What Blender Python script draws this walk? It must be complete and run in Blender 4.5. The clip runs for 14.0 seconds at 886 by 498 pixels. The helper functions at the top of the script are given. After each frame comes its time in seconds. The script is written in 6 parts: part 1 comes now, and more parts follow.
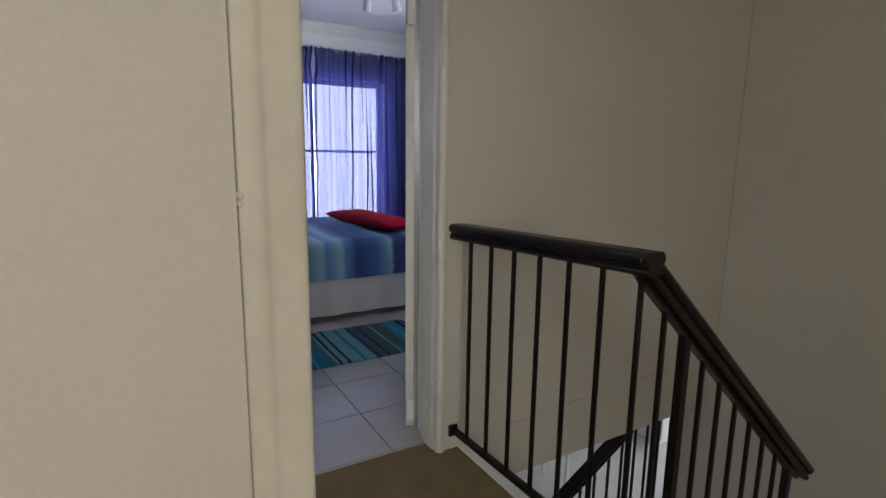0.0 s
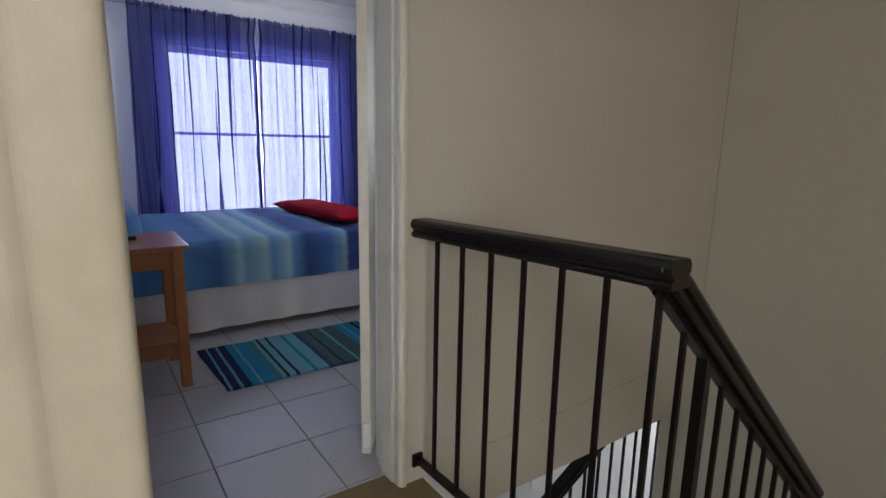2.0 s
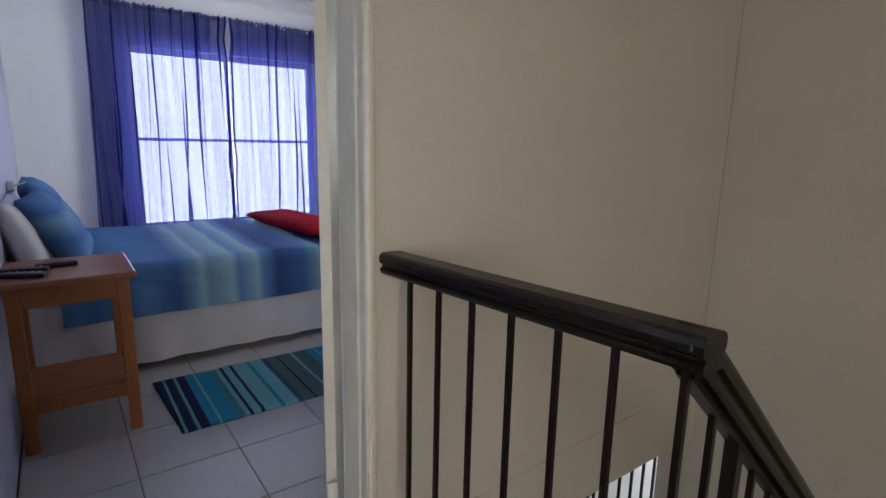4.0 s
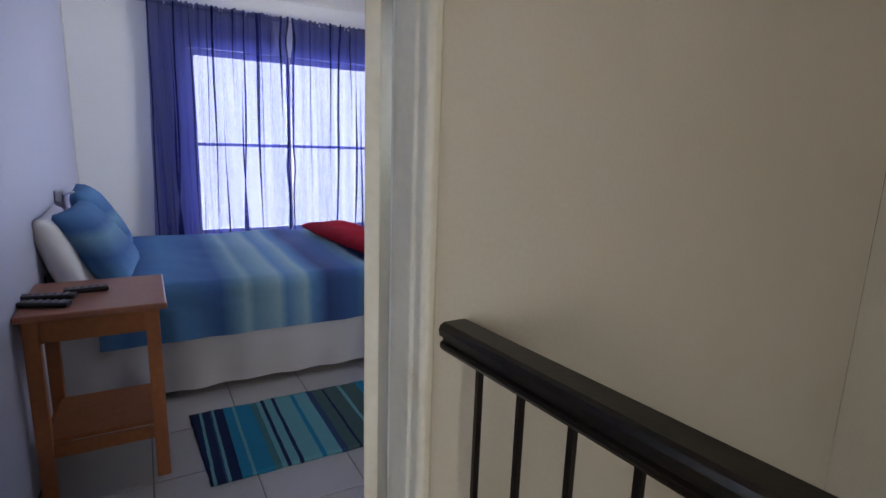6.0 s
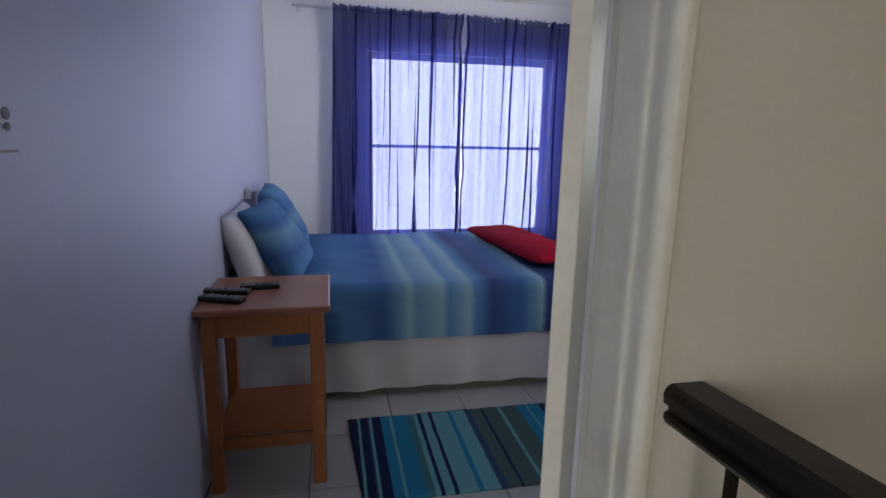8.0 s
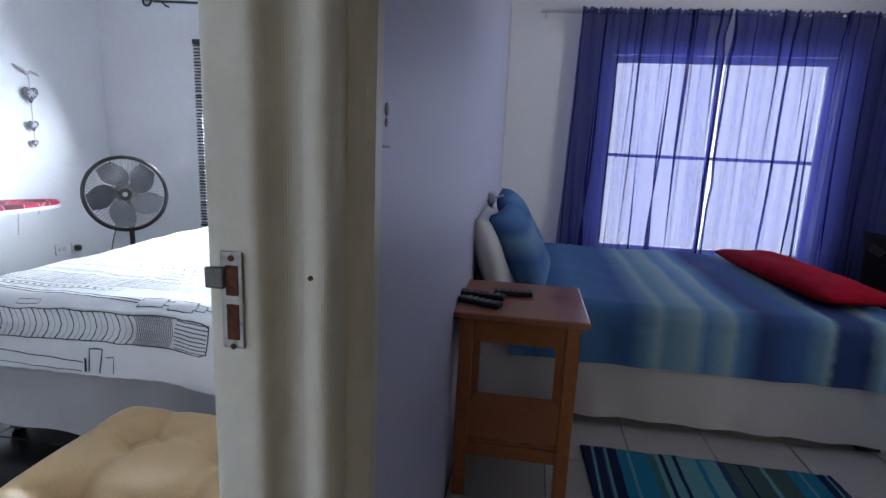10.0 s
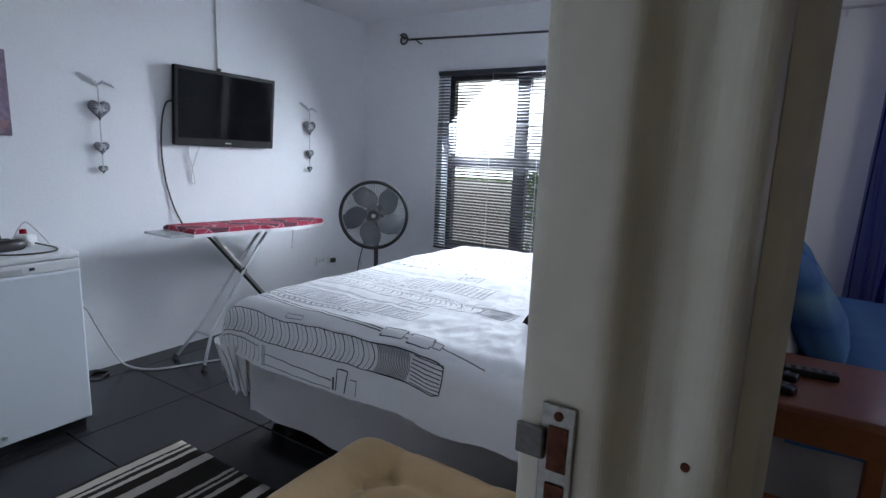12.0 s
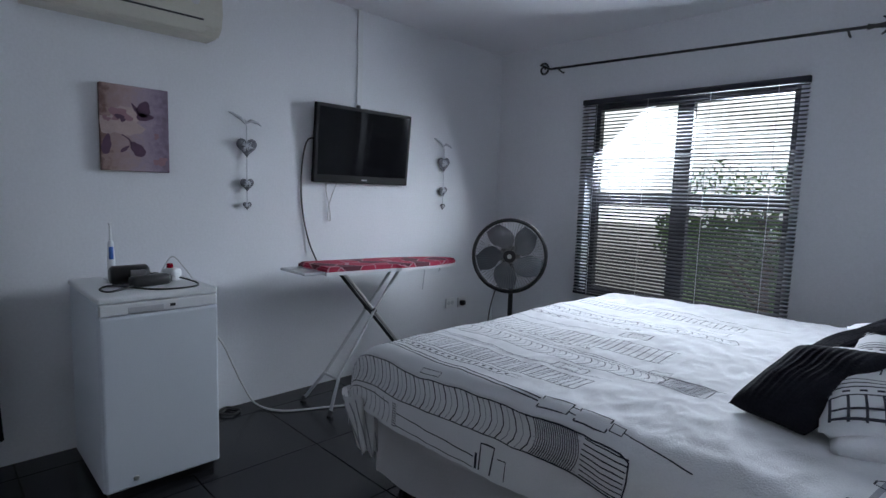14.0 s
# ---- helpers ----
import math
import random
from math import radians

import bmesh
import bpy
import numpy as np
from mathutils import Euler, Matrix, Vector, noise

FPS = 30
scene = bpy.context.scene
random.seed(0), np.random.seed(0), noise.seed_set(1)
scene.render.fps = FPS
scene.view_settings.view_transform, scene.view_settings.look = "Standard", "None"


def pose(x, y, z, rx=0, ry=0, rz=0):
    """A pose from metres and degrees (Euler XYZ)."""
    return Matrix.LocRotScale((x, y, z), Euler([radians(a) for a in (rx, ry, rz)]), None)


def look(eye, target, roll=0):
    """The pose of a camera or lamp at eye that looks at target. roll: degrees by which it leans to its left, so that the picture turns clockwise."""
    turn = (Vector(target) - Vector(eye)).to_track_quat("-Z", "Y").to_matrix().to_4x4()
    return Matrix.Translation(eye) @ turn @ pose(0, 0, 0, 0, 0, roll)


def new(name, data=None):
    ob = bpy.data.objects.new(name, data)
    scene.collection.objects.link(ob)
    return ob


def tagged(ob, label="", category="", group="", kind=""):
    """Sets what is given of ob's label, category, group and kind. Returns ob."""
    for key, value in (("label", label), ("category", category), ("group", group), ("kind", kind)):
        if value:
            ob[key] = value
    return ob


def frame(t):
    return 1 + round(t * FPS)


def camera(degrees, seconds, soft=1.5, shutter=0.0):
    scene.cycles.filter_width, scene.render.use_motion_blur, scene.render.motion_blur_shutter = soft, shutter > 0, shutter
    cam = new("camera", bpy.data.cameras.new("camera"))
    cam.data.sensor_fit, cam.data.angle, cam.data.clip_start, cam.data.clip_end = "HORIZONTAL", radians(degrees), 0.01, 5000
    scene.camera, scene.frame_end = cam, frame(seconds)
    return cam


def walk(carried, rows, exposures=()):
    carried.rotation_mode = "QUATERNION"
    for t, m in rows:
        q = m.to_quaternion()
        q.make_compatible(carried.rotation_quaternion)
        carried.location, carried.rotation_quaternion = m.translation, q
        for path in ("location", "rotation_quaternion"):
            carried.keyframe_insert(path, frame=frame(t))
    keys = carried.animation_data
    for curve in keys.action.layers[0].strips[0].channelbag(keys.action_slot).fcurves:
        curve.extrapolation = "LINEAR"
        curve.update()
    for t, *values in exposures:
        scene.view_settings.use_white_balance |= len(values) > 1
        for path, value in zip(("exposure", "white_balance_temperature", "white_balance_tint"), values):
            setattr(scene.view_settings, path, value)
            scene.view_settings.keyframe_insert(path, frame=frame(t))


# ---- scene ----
cam = camera(80.0, 14.0)
PATH = [
    (0, (0.146, 0.462, 1.248), (1.144, 2.159, 0.897), 0.8),
    (0.5, (0.198, 0.504, 1.221), (1.228, 2.186, 0.892), 1.2),
    (1, (0.256, 0.599, 1.232), (1.328, 2.248, 0.869), 1.1),
    (1.5, (0.281, 0.691, 1.221), (1.385, 2.313, 0.838), 1.1),
    (2, (0.317, 0.763, 1.226), (1.441, 2.37, 0.833), 1.1),
    (2.5, (0.368, 0.806, 1.247), (1.512, 2.395, 0.84), 1.0),
    (3, (0.412, 0.835, 1.24), (1.577, 2.412, 0.845), 1.1),
    (5.5, (0.65, 1.238, 1.367), (1.749, 2.862, 0.975), 1.9),
    (6, (0.697, 1.32, 1.352), (1.668, 3.024, 0.955), 1.9),
    (6.5, (0.727, 1.388, 1.335), (1.553, 3.166, 0.94), 1.9),
    (7, (0.743, 1.455, 1.326), (1.447, 3.284, 0.926), 2.0),
    (7.5, (0.765, 1.558, 1.321), (1.33, 3.435, 0.923), 1.6),
    (9.8, (0.535, 1.705, 1.297), (0.312, 3.652, 0.898), 2.1),
    (10, (0.499, 1.74, 1.296), (0.197, 3.679, 0.906), 2.5),
    (10.5, (0.437, 1.782, 1.303), (-0.075, 3.676, 0.917), 2.4),
    (11, (0.393, 1.812, 1.314), (-0.312, 3.645, 0.933), 2.5),
    (11.5, (0.361, 1.845, 1.328), (-0.52, 3.603, 0.96), 2.4),
    (12, (0.324, 1.894, 1.335), (-0.719, 3.564, 0.985), 2.3),
    (12.5, (0.252, 1.953, 1.328), (-0.923, 3.541, 1.012), 2.1),
    (13, (0.164, 1.997, 1.324), (-1.113, 3.512, 1.052), 2.0),
    (13.5, (0.072, 2.055, 1.298), (-1.283, 3.508, 1.07), 1.9),
    (14, (0.023, 2.089, 1.288), (-1.389, 3.491, 1.076), 1.8),
]
EXPOSURES = [(0, -0.27), (1.5, -0.2), (2.5, 0.08), (6.5, 0.02), (7.5, -0.05), (10.0, -0.55), (11.0, -0.85), (12.0, -1.45), (13.0, -1.66), (13.5, -1.92), (14.0, -2.1)]
walk(cam, [(t, look(eye, target, roll)) for t, eye, target, roll in PATH], EXPOSURES)

# ---------------------------------------------------------------- world and light
world = bpy.data.worlds.new("sky")
scene.world = world
world.use_nodes = True
wn = world.node_tree.nodes
sky = wn.new("ShaderNodeTexSky")
sky.sky_type = "NISHITA"
sky.sun_disc = False
sky.sun_elevation = radians(50)
sky.sun_rotation = radians(200)
sky.air_density = 1.6
sky.dust_density = 4.0
world.node_tree.links.new(sky.outputs["Color"], wn["Background"].inputs["Color"])
wn["Background"].inputs["Strength"].default_value = 0.15

sun_data = bpy.data.lights.new("sun", "SUN")
sun_data.energy, sun_data.angle, sun_data.color = 5.0, radians(20), (1.0, 0.95, 0.88)
sun = new("sun", sun_data)
sun.matrix_world = look((0, -20, 25), (0, 0, 0))


def daylight(name, x, y, z, w, h, target, watts, colour, spread=180):
    """Sky light standing in a window's opening, real or added."""
    data = bpy.data.lights.new(name, "AREA")
    data.shape, data.size, data.size_y, data.energy, data.color = "RECTANGLE", w, h, watts, colour
    data.spread = radians(spread)
    ob = new(name, data)
    ob.matrix_world = look((x, y, z), target)
    return ob


daylight("daylight_bedroom", 1.86, 6.292, 1.26, 1.48, 1.40, (1.86, 0, 1.0), 46, (0.95, 0.96, 1.0))
daylight("daylight_white_room", -1.42, 5.87, 1.675, 1.26, 0.54, (-0.62, 4.15, 0.72), 460, (0.76, 0.86, 1.0))
daylight("daylight_bedroom_side", 3.43, 3.95, 1.5, 1.15, 1.10, (0.5, 6.1, 1.75), 15, (0.97, 0.98, 1.0), 105)
# added lamp in an unseen opening behind the camera, to light the landing
daylight("fill_landing", -0.5, -2.09, 1.55, 1.50, 1.20, (-0.5, 4, 0.9), 31, (1.0, 0.94, 0.85), 140)
# added lamp that brightens the lower storey; no window is known there
daylight("fill_downstairs", 9.1, 3.5, -1.25, 1.9, 1.2, (3, 3.2, -2.2), 90, (0.95, 0.97, 1.0))


# ---------------------------------------------------------------- materials
def mat(name, col, rough=0.6, var=0.06, scale=3.0, fine=60.0, bump=0.1, metal=0.0, rand=0.0, spec=0.5, dirt=None, dirt_amount=0.0):
    """A plain painted or natural surface: broad and fine variation, optional dirt patches, fine relief."""
    m = bpy.data.materials.new(name)
    m.use_nodes = True
    nt = m.node_tree
    n, l = nt.nodes, nt.links
    b = n["Principled BSDF"]
    tc = n.new("ShaderNodeTexCoord")
    big = n.new("ShaderNodeTexNoise")
    big.inputs["Scale"].default_value, big.inputs["Detail"].default_value = scale, 4
    small = n.new("ShaderNodeTexNoise")
    small.inputs["Scale"].default_value, small.inputs["Detail"].default_value = fine, 3
    for x in (big, small):
        l.new(tc.outputs["Object"], x.inputs["Vector"])
    add = n.new("ShaderNodeMath")
    add.operation = "ADD"
    l.new(big.outputs["Fac"], add.inputs[0])
    l.new(small.outputs["Fac"], add.inputs[1])
    mr = n.new("ShaderNodeMapRange")
    mr.inputs["From Min"].default_value, mr.inputs["From Max"].default_value = 0.6, 1.4
    mr.inputs["To Min"].default_value, mr.inputs["To Max"].default_value = 1 - var, 1 + var
    l.new(add.outputs[0], mr.inputs["Value"])
    val = mr.outputs["Result"]
    if rand:
        oi = n.new("ShaderNodeObjectInfo")
        rr = n.new("ShaderNodeMapRange")
        rr.inputs["To Min"].default_value, rr.inputs["To Max"].default_value = 1 - rand, 1 + rand
        l.new(oi.outputs["Random"], rr.inputs["Value"])
        mu = n.new("ShaderNodeMath")
        mu.operation = "MULTIPLY"
        l.new(val, mu.inputs[0])
        l.new(rr.outputs["Result"], mu.inputs[1])
        val = mu.outputs[0]
    sc = n.new("ShaderNodeVectorMath")
    sc.operation = "SCALE"
    sc.inputs[0].default_value = col
    l.new(val, sc.inputs["Scale"])
    out = sc.outputs[0]
    if dirt:
        dn = n.new("ShaderNodeTexNoise")
        dn.inputs["Scale"].default_value, dn.inputs["Detail"].default_value = scale * 1.7, 8
        l.new(tc.outputs["Object"], dn.inputs["Vector"])
        dr = n.new("ShaderNodeMapRange")
        dr.inputs["From Min"].default_value, dr.inputs["From Max"].default_value = 0.55, 0.75
        dr.inputs["To Max"].default_value = dirt_amount
        l.new(dn.outputs["Fac"], dr.inputs["Value"])
        mx = n.new("ShaderNodeMix")
        mx.data_type = "RGBA"
        l.new(dr.outputs["Result"], mx.inputs["Factor"])
        l.new(out, mx.inputs["A"])
        mx.inputs["B"].default_value = (*dirt, 1)
        out = mx.outputs["Result"]
    l.new(out, b.inputs["Base Color"])
    b.inputs["Roughness"].default_value, b.inputs["Metallic"].default_value = rough, metal
    b.inputs["Specular IOR Level"].default_value = spec
    if bump:
        bp = n.new("ShaderNodeBump")
        bp.inputs["Strength"].default_value, bp.inputs["Distance"].default_value = bump, 0.004
        l.new(add.outputs[0], bp.inputs["Height"])
        l.new(bp.outputs["Normal"], b.inputs["Normal"])
    return m


def striped(name, axis, x0, x1, stops, rough=0.85, weave=260.0, wobble=0.012, constant=False):
    """Woven cloth with stripes across one axis of the object, between x0 and x1; stops: (place 0..1, colour)."""
    m = bpy.data.materials.new(name)
    m.use_nodes = True
    nt = m.node_tree
    n, l = nt.nodes, nt.links
    b = n["Principled BSDF"]
    tc = n.new("ShaderNodeTexCoord")
    sep = n.new("ShaderNodeSeparateXYZ")
    l.new(tc.outputs["Object"], sep.inputs[0])
    nz = n.new("ShaderNodeTexNoise")
    nz.inputs["Scale"].default_value, nz.inputs["Detail"].default_value = 35.0, 5
    l.new(tc.outputs["Object"], nz.inputs["Vector"])
    w = n.new("ShaderNodeMath")
    w.operation = "MULTIPLY_ADD"
    w.inputs[1].default_value = wobble * 2
    l.new(nz.outputs["Fac"], w.inputs[0])
    l.new(sep.outputs[axis], w.inputs[2])
    mr = n.new("ShaderNodeMapRange")
    mr.inputs["From Min"].default_value, mr.inputs["From Max"].default_value = x0 + wobble, x1 + wobble
    l.new(w.outputs[0], mr.inputs["Value"])
    cr = n.new("ShaderNodeValToRGB")
    cr.color_ramp.interpolation = "CONSTANT" if constant else "LINEAR"
    e = cr.color_ramp.elements
    e[0].position, e[0].color = stops[0][0], (*stops[0][1], 1)
    e[1].position, e[1].color = stops[-1][0], (*stops[-1][1], 1)
    for p, c in stops[1:-1]:
        k = e.new(p)
        k.color = (*c, 1)
    l.new(mr.outputs["Result"], cr.inputs["Fac"])
    th = n.new("ShaderNodeTexNoise")
    th.inputs["Scale"].default_value, th.inputs["Detail"].default_value = weave, 2
    l.new(tc.outputs["Object"], th.inputs["Vector"])
    tr = n.new("ShaderNodeMapRange")
    tr.inputs["To Min"].default_value, tr.inputs["To Max"].default_value = 0.7, 1.3
    l.new(th.outputs["Fac"], tr.inputs["Value"])
    sc = n.new("ShaderNodeVectorMath")
    sc.operation = "SCALE"
    l.new(cr.outputs["Color"], sc.inputs[0])
    l.new(tr.outputs["Result"], sc.inputs["Scale"])
    l.new(sc.outputs[0], b.inputs["Base Color"])
    b.inputs["Roughness"].default_value = rough
    b.inputs["Specular IOR Level"].default_value = 0.15
    bp = n.new("ShaderNodeBump")
    bp.inputs["Strength"].default_value, bp.inputs["Distance"].default_value = 0.35, 0.002
    l.new(th.outputs["Fac"], bp.inputs["Height"])
    l.new(bp.outputs["Normal"], b.inputs["Normal"])
    return m


def sheer(name, col, through_col, clear):
    """Thin woven curtain cloth that lets light through."""
    m = bpy.data.materials.new(name)
    m.use_nodes = True
    nt = m.node_tree
    n, l = nt.nodes, nt.links
    n.remove(n["Principled BSDF"])
    tc = n.new("ShaderNodeTexCoord")
    mp = n.new("ShaderNodeMapping")
    mp.inputs["Scale"].default_value = (130.0, 0.0, 260.0)
    l.new(tc.outputs["Object"], mp.inputs["Vector"])
    nz = n.new("ShaderNodeTexNoise")
    nz.inputs["Scale"].default_value, nz.inputs["Detail"].default_value = 1.0, 2
    l.new(mp.outputs["Vector"], nz.inputs["Vector"])
    d = n.new("ShaderNodeBsdfDiffuse")
    d.inputs["Color"].default_value = (*col, 1)
    t = n.new("ShaderNodeBsdfTranslucent")
    t.inputs["Color"].default_value = (*through_col, 1)
    tp = n.new("ShaderNodeBsdfTransparent")
    tp.inputs["Color"].default_value = (0.79, 0.83, 1.0, 1)
    m1 = n.new("ShaderNodeMixShader")
    m1.inputs["Fac"].default_value = 0.5
    l.new(d.outputs[0], m1.inputs[1])
    l.new(t.outputs[0], m1.inputs[2])
    m2 = n.new("ShaderNodeMixShader")
    mp2 = n.new("ShaderNodeMapping")
    mp2.inputs["Scale"].default_value = (24.0, 0.0, 0.5)
    l.new(tc.outputs["Object"], mp2.inputs["Vector"])
    nz2 = n.new("ShaderNodeTexNoise")
    nz2.inputs["Scale"].default_value, nz2.inputs["Detail"].default_value = 1.0, 3
    l.new(mp2.outputs["Vector"], nz2.inputs["Vector"])
    both = n.new("ShaderNodeMath")
    both.operation = "MULTIPLY_ADD"
    both.inputs[1].default_value = 1.3
    l.new(nz2.outputs["Fac"], both.inputs[0])
    l.new(nz.outputs["Fac"], both.inputs[2])
    mr = n.new("ShaderNodeMapRange")
    mr.inputs["From Min"].default_value, mr.inputs["From Max"].default_value = 0.78, 1.40
    mr.inputs["To Min"].default_value, mr.inputs["To Max"].default_value = clear * 0.60, clear
    l.new(both.outputs[0], mr.inputs["Value"])
    l.new(mr.outputs["Result"], m2.inputs["Fac"])
    l.new(m1.outputs[0], m2.inputs[1])
    l.new(tp.outputs[0], m2.inputs[2])
    l.new(m2.outputs[0], n["Material Output"].inputs["Surface"])
    return m


def glass_mat(name):
    m = bpy.data.materials.new(name)
    m.use_nodes = True
    n, l = m.node_tree.nodes, m.node_tree.links
    n.remove(n["Principled BSDF"])
    g = n.new("ShaderNodeBsdfGlossy")
    g.inputs["Roughness"].default_value = 0.02
    t = n.new("ShaderNodeBsdfTransparent")
    t.inputs["Color"].default_value = (0.95, 0.97, 0.97, 1)
    f = n.new("ShaderNodeFresnel")
    f.inputs["IOR"].default_value = 1.45
    mx = n.new("ShaderNodeMixShader")
    l.new(f.outputs[0], mx.inputs["Fac"])
    l.new(t.outputs[0], mx.inputs[1])
    l.new(g.outputs[0], mx.inputs[2])
    l.new(mx.outputs[0], n["Material Output"].inputs["Surface"])
    return m


CREAM = mat("cream wall paint", (0.60, 0.565, 0.495), 0.62, 0.05, 1.2, 90, 0.12, dirt=(0.50, 0.45, 0.37), dirt_amount=0.25)
WHITE_WALL = mat("white wall paint", (0.79, 0.80, 0.83), 0.75, 0.05, 1.4, 80, 0.14, spec=0.25)
BEDROOM_WALL = mat("off-white wall paint", (0.82, 0.83, 0.84), 0.6, 0.035, 1.4, 80, 0.10)
LILAC = mat("pale lilac wall paint", (0.50, 0.515, 0.66), 0.45, 0.04, 1.2, 90, 0.10)
CEILING = mat("ceiling paint", (0.78, 0.79, 0.82), 0.8, 0.03, 1.0, 50, 0.08)
GLOSS = mat("cream gloss enamel", (0.66, 0.625, 0.53), 0.45, 0.07, 4, 40, 0.20, dirt=(0.48, 0.42, 0.32), dirt_amount=0.35)
WHITE_GLOSS = mat("white gloss enamel", (0.78, 0.78, 0.77), 0.35, 0.04, 4, 40, 0.06)
CARPET = mat("brown carpet", (0.26, 0.19, 0.10), 0.95, 0.22, 8, 350, 0.9, spec=0.05)
TILE_WHITE = mat("pale grey ceramic tile", (0.48, 0.46, 0.455), 0.28, 0.05, 5, 60, 0.04, rand=0.05)
TILE_BLACK = mat("black porcelain tile", (0.012, 0.012, 0.014), 0.24, 0.3, 6, 80, 0.05, rand=0.12, spec=0.35)
GROUT = mat("grey grout", (0.22, 0.21, 0.20), 0.9, 0.15, 10, 90, 0.3)
GROUT_DARK = mat("dark grout", (0.05, 0.05, 0.05), 0.9, 0.15, 10, 90, 0.3)
RAIL = mat("dark brown varnished metal", (0.0085, 0.0062, 0.0055), 0.33, 0.3, 12, 120, 0.12, spec=0.35, dirt=(0.030, 0.017, 0.010), dirt_amount=0.4)
WOOD = mat("orange pine", (0.36, 0.125, 0.040), 0.38, 0.18, 5, 45, 0.12, rand=0.08)
WOOD_TOP = mat("reddish varnished wood", (0.36, 0.14, 0.08), 0.28, 0.15, 6, 60, 0.08)
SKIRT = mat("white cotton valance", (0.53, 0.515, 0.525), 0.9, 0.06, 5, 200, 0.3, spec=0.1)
SHEET = mat("white cotton", (0.74, 0.74, 0.76), 0.9, 0.04, 5, 220, 0.35, spec=0.1)
INK = mat("black fabric print", (0.05, 0.05, 0.065), 0.9, 0.2, 20, 150, 0.1, spec=0.05)
INK_GREY = mat("grey fabric print", (0.33, 0.33, 0.37), 0.9, 0.2, 20, 150, 0.1, spec=0.05)
BLACK_CLOTH = mat("black ribbed cushion cloth", (0.012, 0.012, 0.017), 0.85, 0.4, 14, 160, 0.5, spec=0.06)
RED = mat("crimson fleece", (0.30, 0.006, 0.022), 0.95, 0.2, 10, 300, 0.7, spec=0.05)
TAN = mat("tan leatherette", (0.44, 0.30, 0.15), 0.45, 0.07, 5, 130, 0.2, spec=0.35)
BLACK_PLASTIC = mat("black plastic", (0.009, 0.009, 0.010), 0.32, 0.15, 9, 90, 0.06)
TV_CASE = mat("satin black plastic", (0.006, 0.006, 0.007), 0.5, 0.1, 9, 90, 0.03, spec=0.2)
SCREEN = mat("black glossy screen", (0.004, 0.004, 0.005), 0.06, 0.1, 3, 30, 0.0, spec=0.22)
ENAMEL = mat("white fridge enamel", (0.62, 0.66, 0.71), 0.42, 0.03, 3, 160, 0.12)
WHITE_PLASTIC = mat("white plastic", (0.76, 0.77, 0.78), 0.4, 0.03, 6, 60, 0.03)
AC_PLASTIC = mat("aged ivory plastic", (0.60, 0.58, 0.50), 0.45, 0.04, 6, 60, 0.03)
# steel coloured darker, as on a face turned from the light
SHADED_STEEL = mat("steel with shade in its colour", (0.13, 0.125, 0.12), 0.45, 0.3, 40, 200, 0.2, metal=0.8)
CHROME = mat("brushed steel", (0.62, 0.62, 0.62), 0.28, 0.1, 15, 200, 0.08, metal=1.0)
STEEL_TUBE = mat("pale grey tube", (0.60, 0.61, 0.63), 0.35, 0.06, 15, 100, 0.05, metal=0.6)
BLIND = mat("black navy blind slat", (0.010, 0.011, 0.020), 0.55, 0.2, 7, 90, 0.04)
FRAME_DARK = mat("dark aluminium", (0.02, 0.02, 0.026), 0.4, 0.2, 6, 90, 0.04)
WORN_STEEL = mat("worn steel", (0.34, 0.33, 0.31), 0.42, 0.25, 40, 200, 0.2, metal=0.9)
IRON = mat("wrought iron", (0.02, 0.018, 0.02), 0.45, 0.3, 20, 120, 0.2)
HEART = mat("grey wicker", (0.17, 0.17, 0.19), 0.8, 0.5, 45, 160, 1.0, spec=0.2)
RIBBON = mat("white ribbon", (0.55, 0.56, 0.60), 0.7, 0.1, 20, 120, 0.1)
GLASS = glass_mat("window glass")
CURTAIN = sheer("deep blue voile", (0.018, 0.020, 0.13), (0.045, 0.055, 0.30), 0.34)
CANVAS = striped("mauve canvas print", "Y", 2.71, 3.015, [(0.0, (0.20, 0.125, 0.11)), (0.12, (0.34, 0.24, 0.225)), (0.40, (0.38, 0.285, 0.29)), (0.62, (0.35, 0.28, 0.34)), (0.85, (0.26, 0.205, 0.27)), (1.0, (0.20, 0.15, 0.20))], 0.8, 420, 0.09)
ROSE_PALE = mat("pale pink print", (0.46, 0.35, 0.33), 0.8, 0.15, 20, 200, 0.1)
ROSE_MID = mat("dusky pink print", (0.30, 0.17, 0.20), 0.8, 0.15, 20, 200, 0.1)
ROSE_DARK = mat("dark plum print", (0.10, 0.05, 0.09), 0.8, 0.2, 20, 200, 0.1)
BOARD_RED = mat("crimson patterned cotton", (0.42, 0.018, 0.06), 0.85, 0.25, 14, 120, 0.3)
bn, bl = BOARD_RED.node_tree.nodes, BOARD_RED.node_tree.links
bv = bn.new("ShaderNodeTexVoronoi")
bv.feature = "DISTANCE_TO_EDGE"
bv.inputs["Scale"].default_value = 7.0
bc = bn.new("ShaderNodeTexVoronoi")
bc.inputs["Scale"].default_value = 7.0
bt = bn.new("ShaderNodeTexCoord")
bs = bn.new("ShaderNodeSeparateColor")
bk = bn.new("ShaderNodeValToRGB")
bk.color_ramp.interpolation = "CONSTANT"
bk.color_ramp.elements[0].color = (0.33, 0.016, 0.052, 1)
bk.color_ramp.elements[1].position, bk.color_ramp.elements[1].color = 0.66, (0.10, 0.018, 0.034, 1)
bm_ = bn.new("ShaderNodeMix")
bm_.data_type, bm_.blend_type = "RGBA", "MIX"
for q in (bv, bc):
    bl.new(bt.outputs["Object"], q.inputs["Vector"])
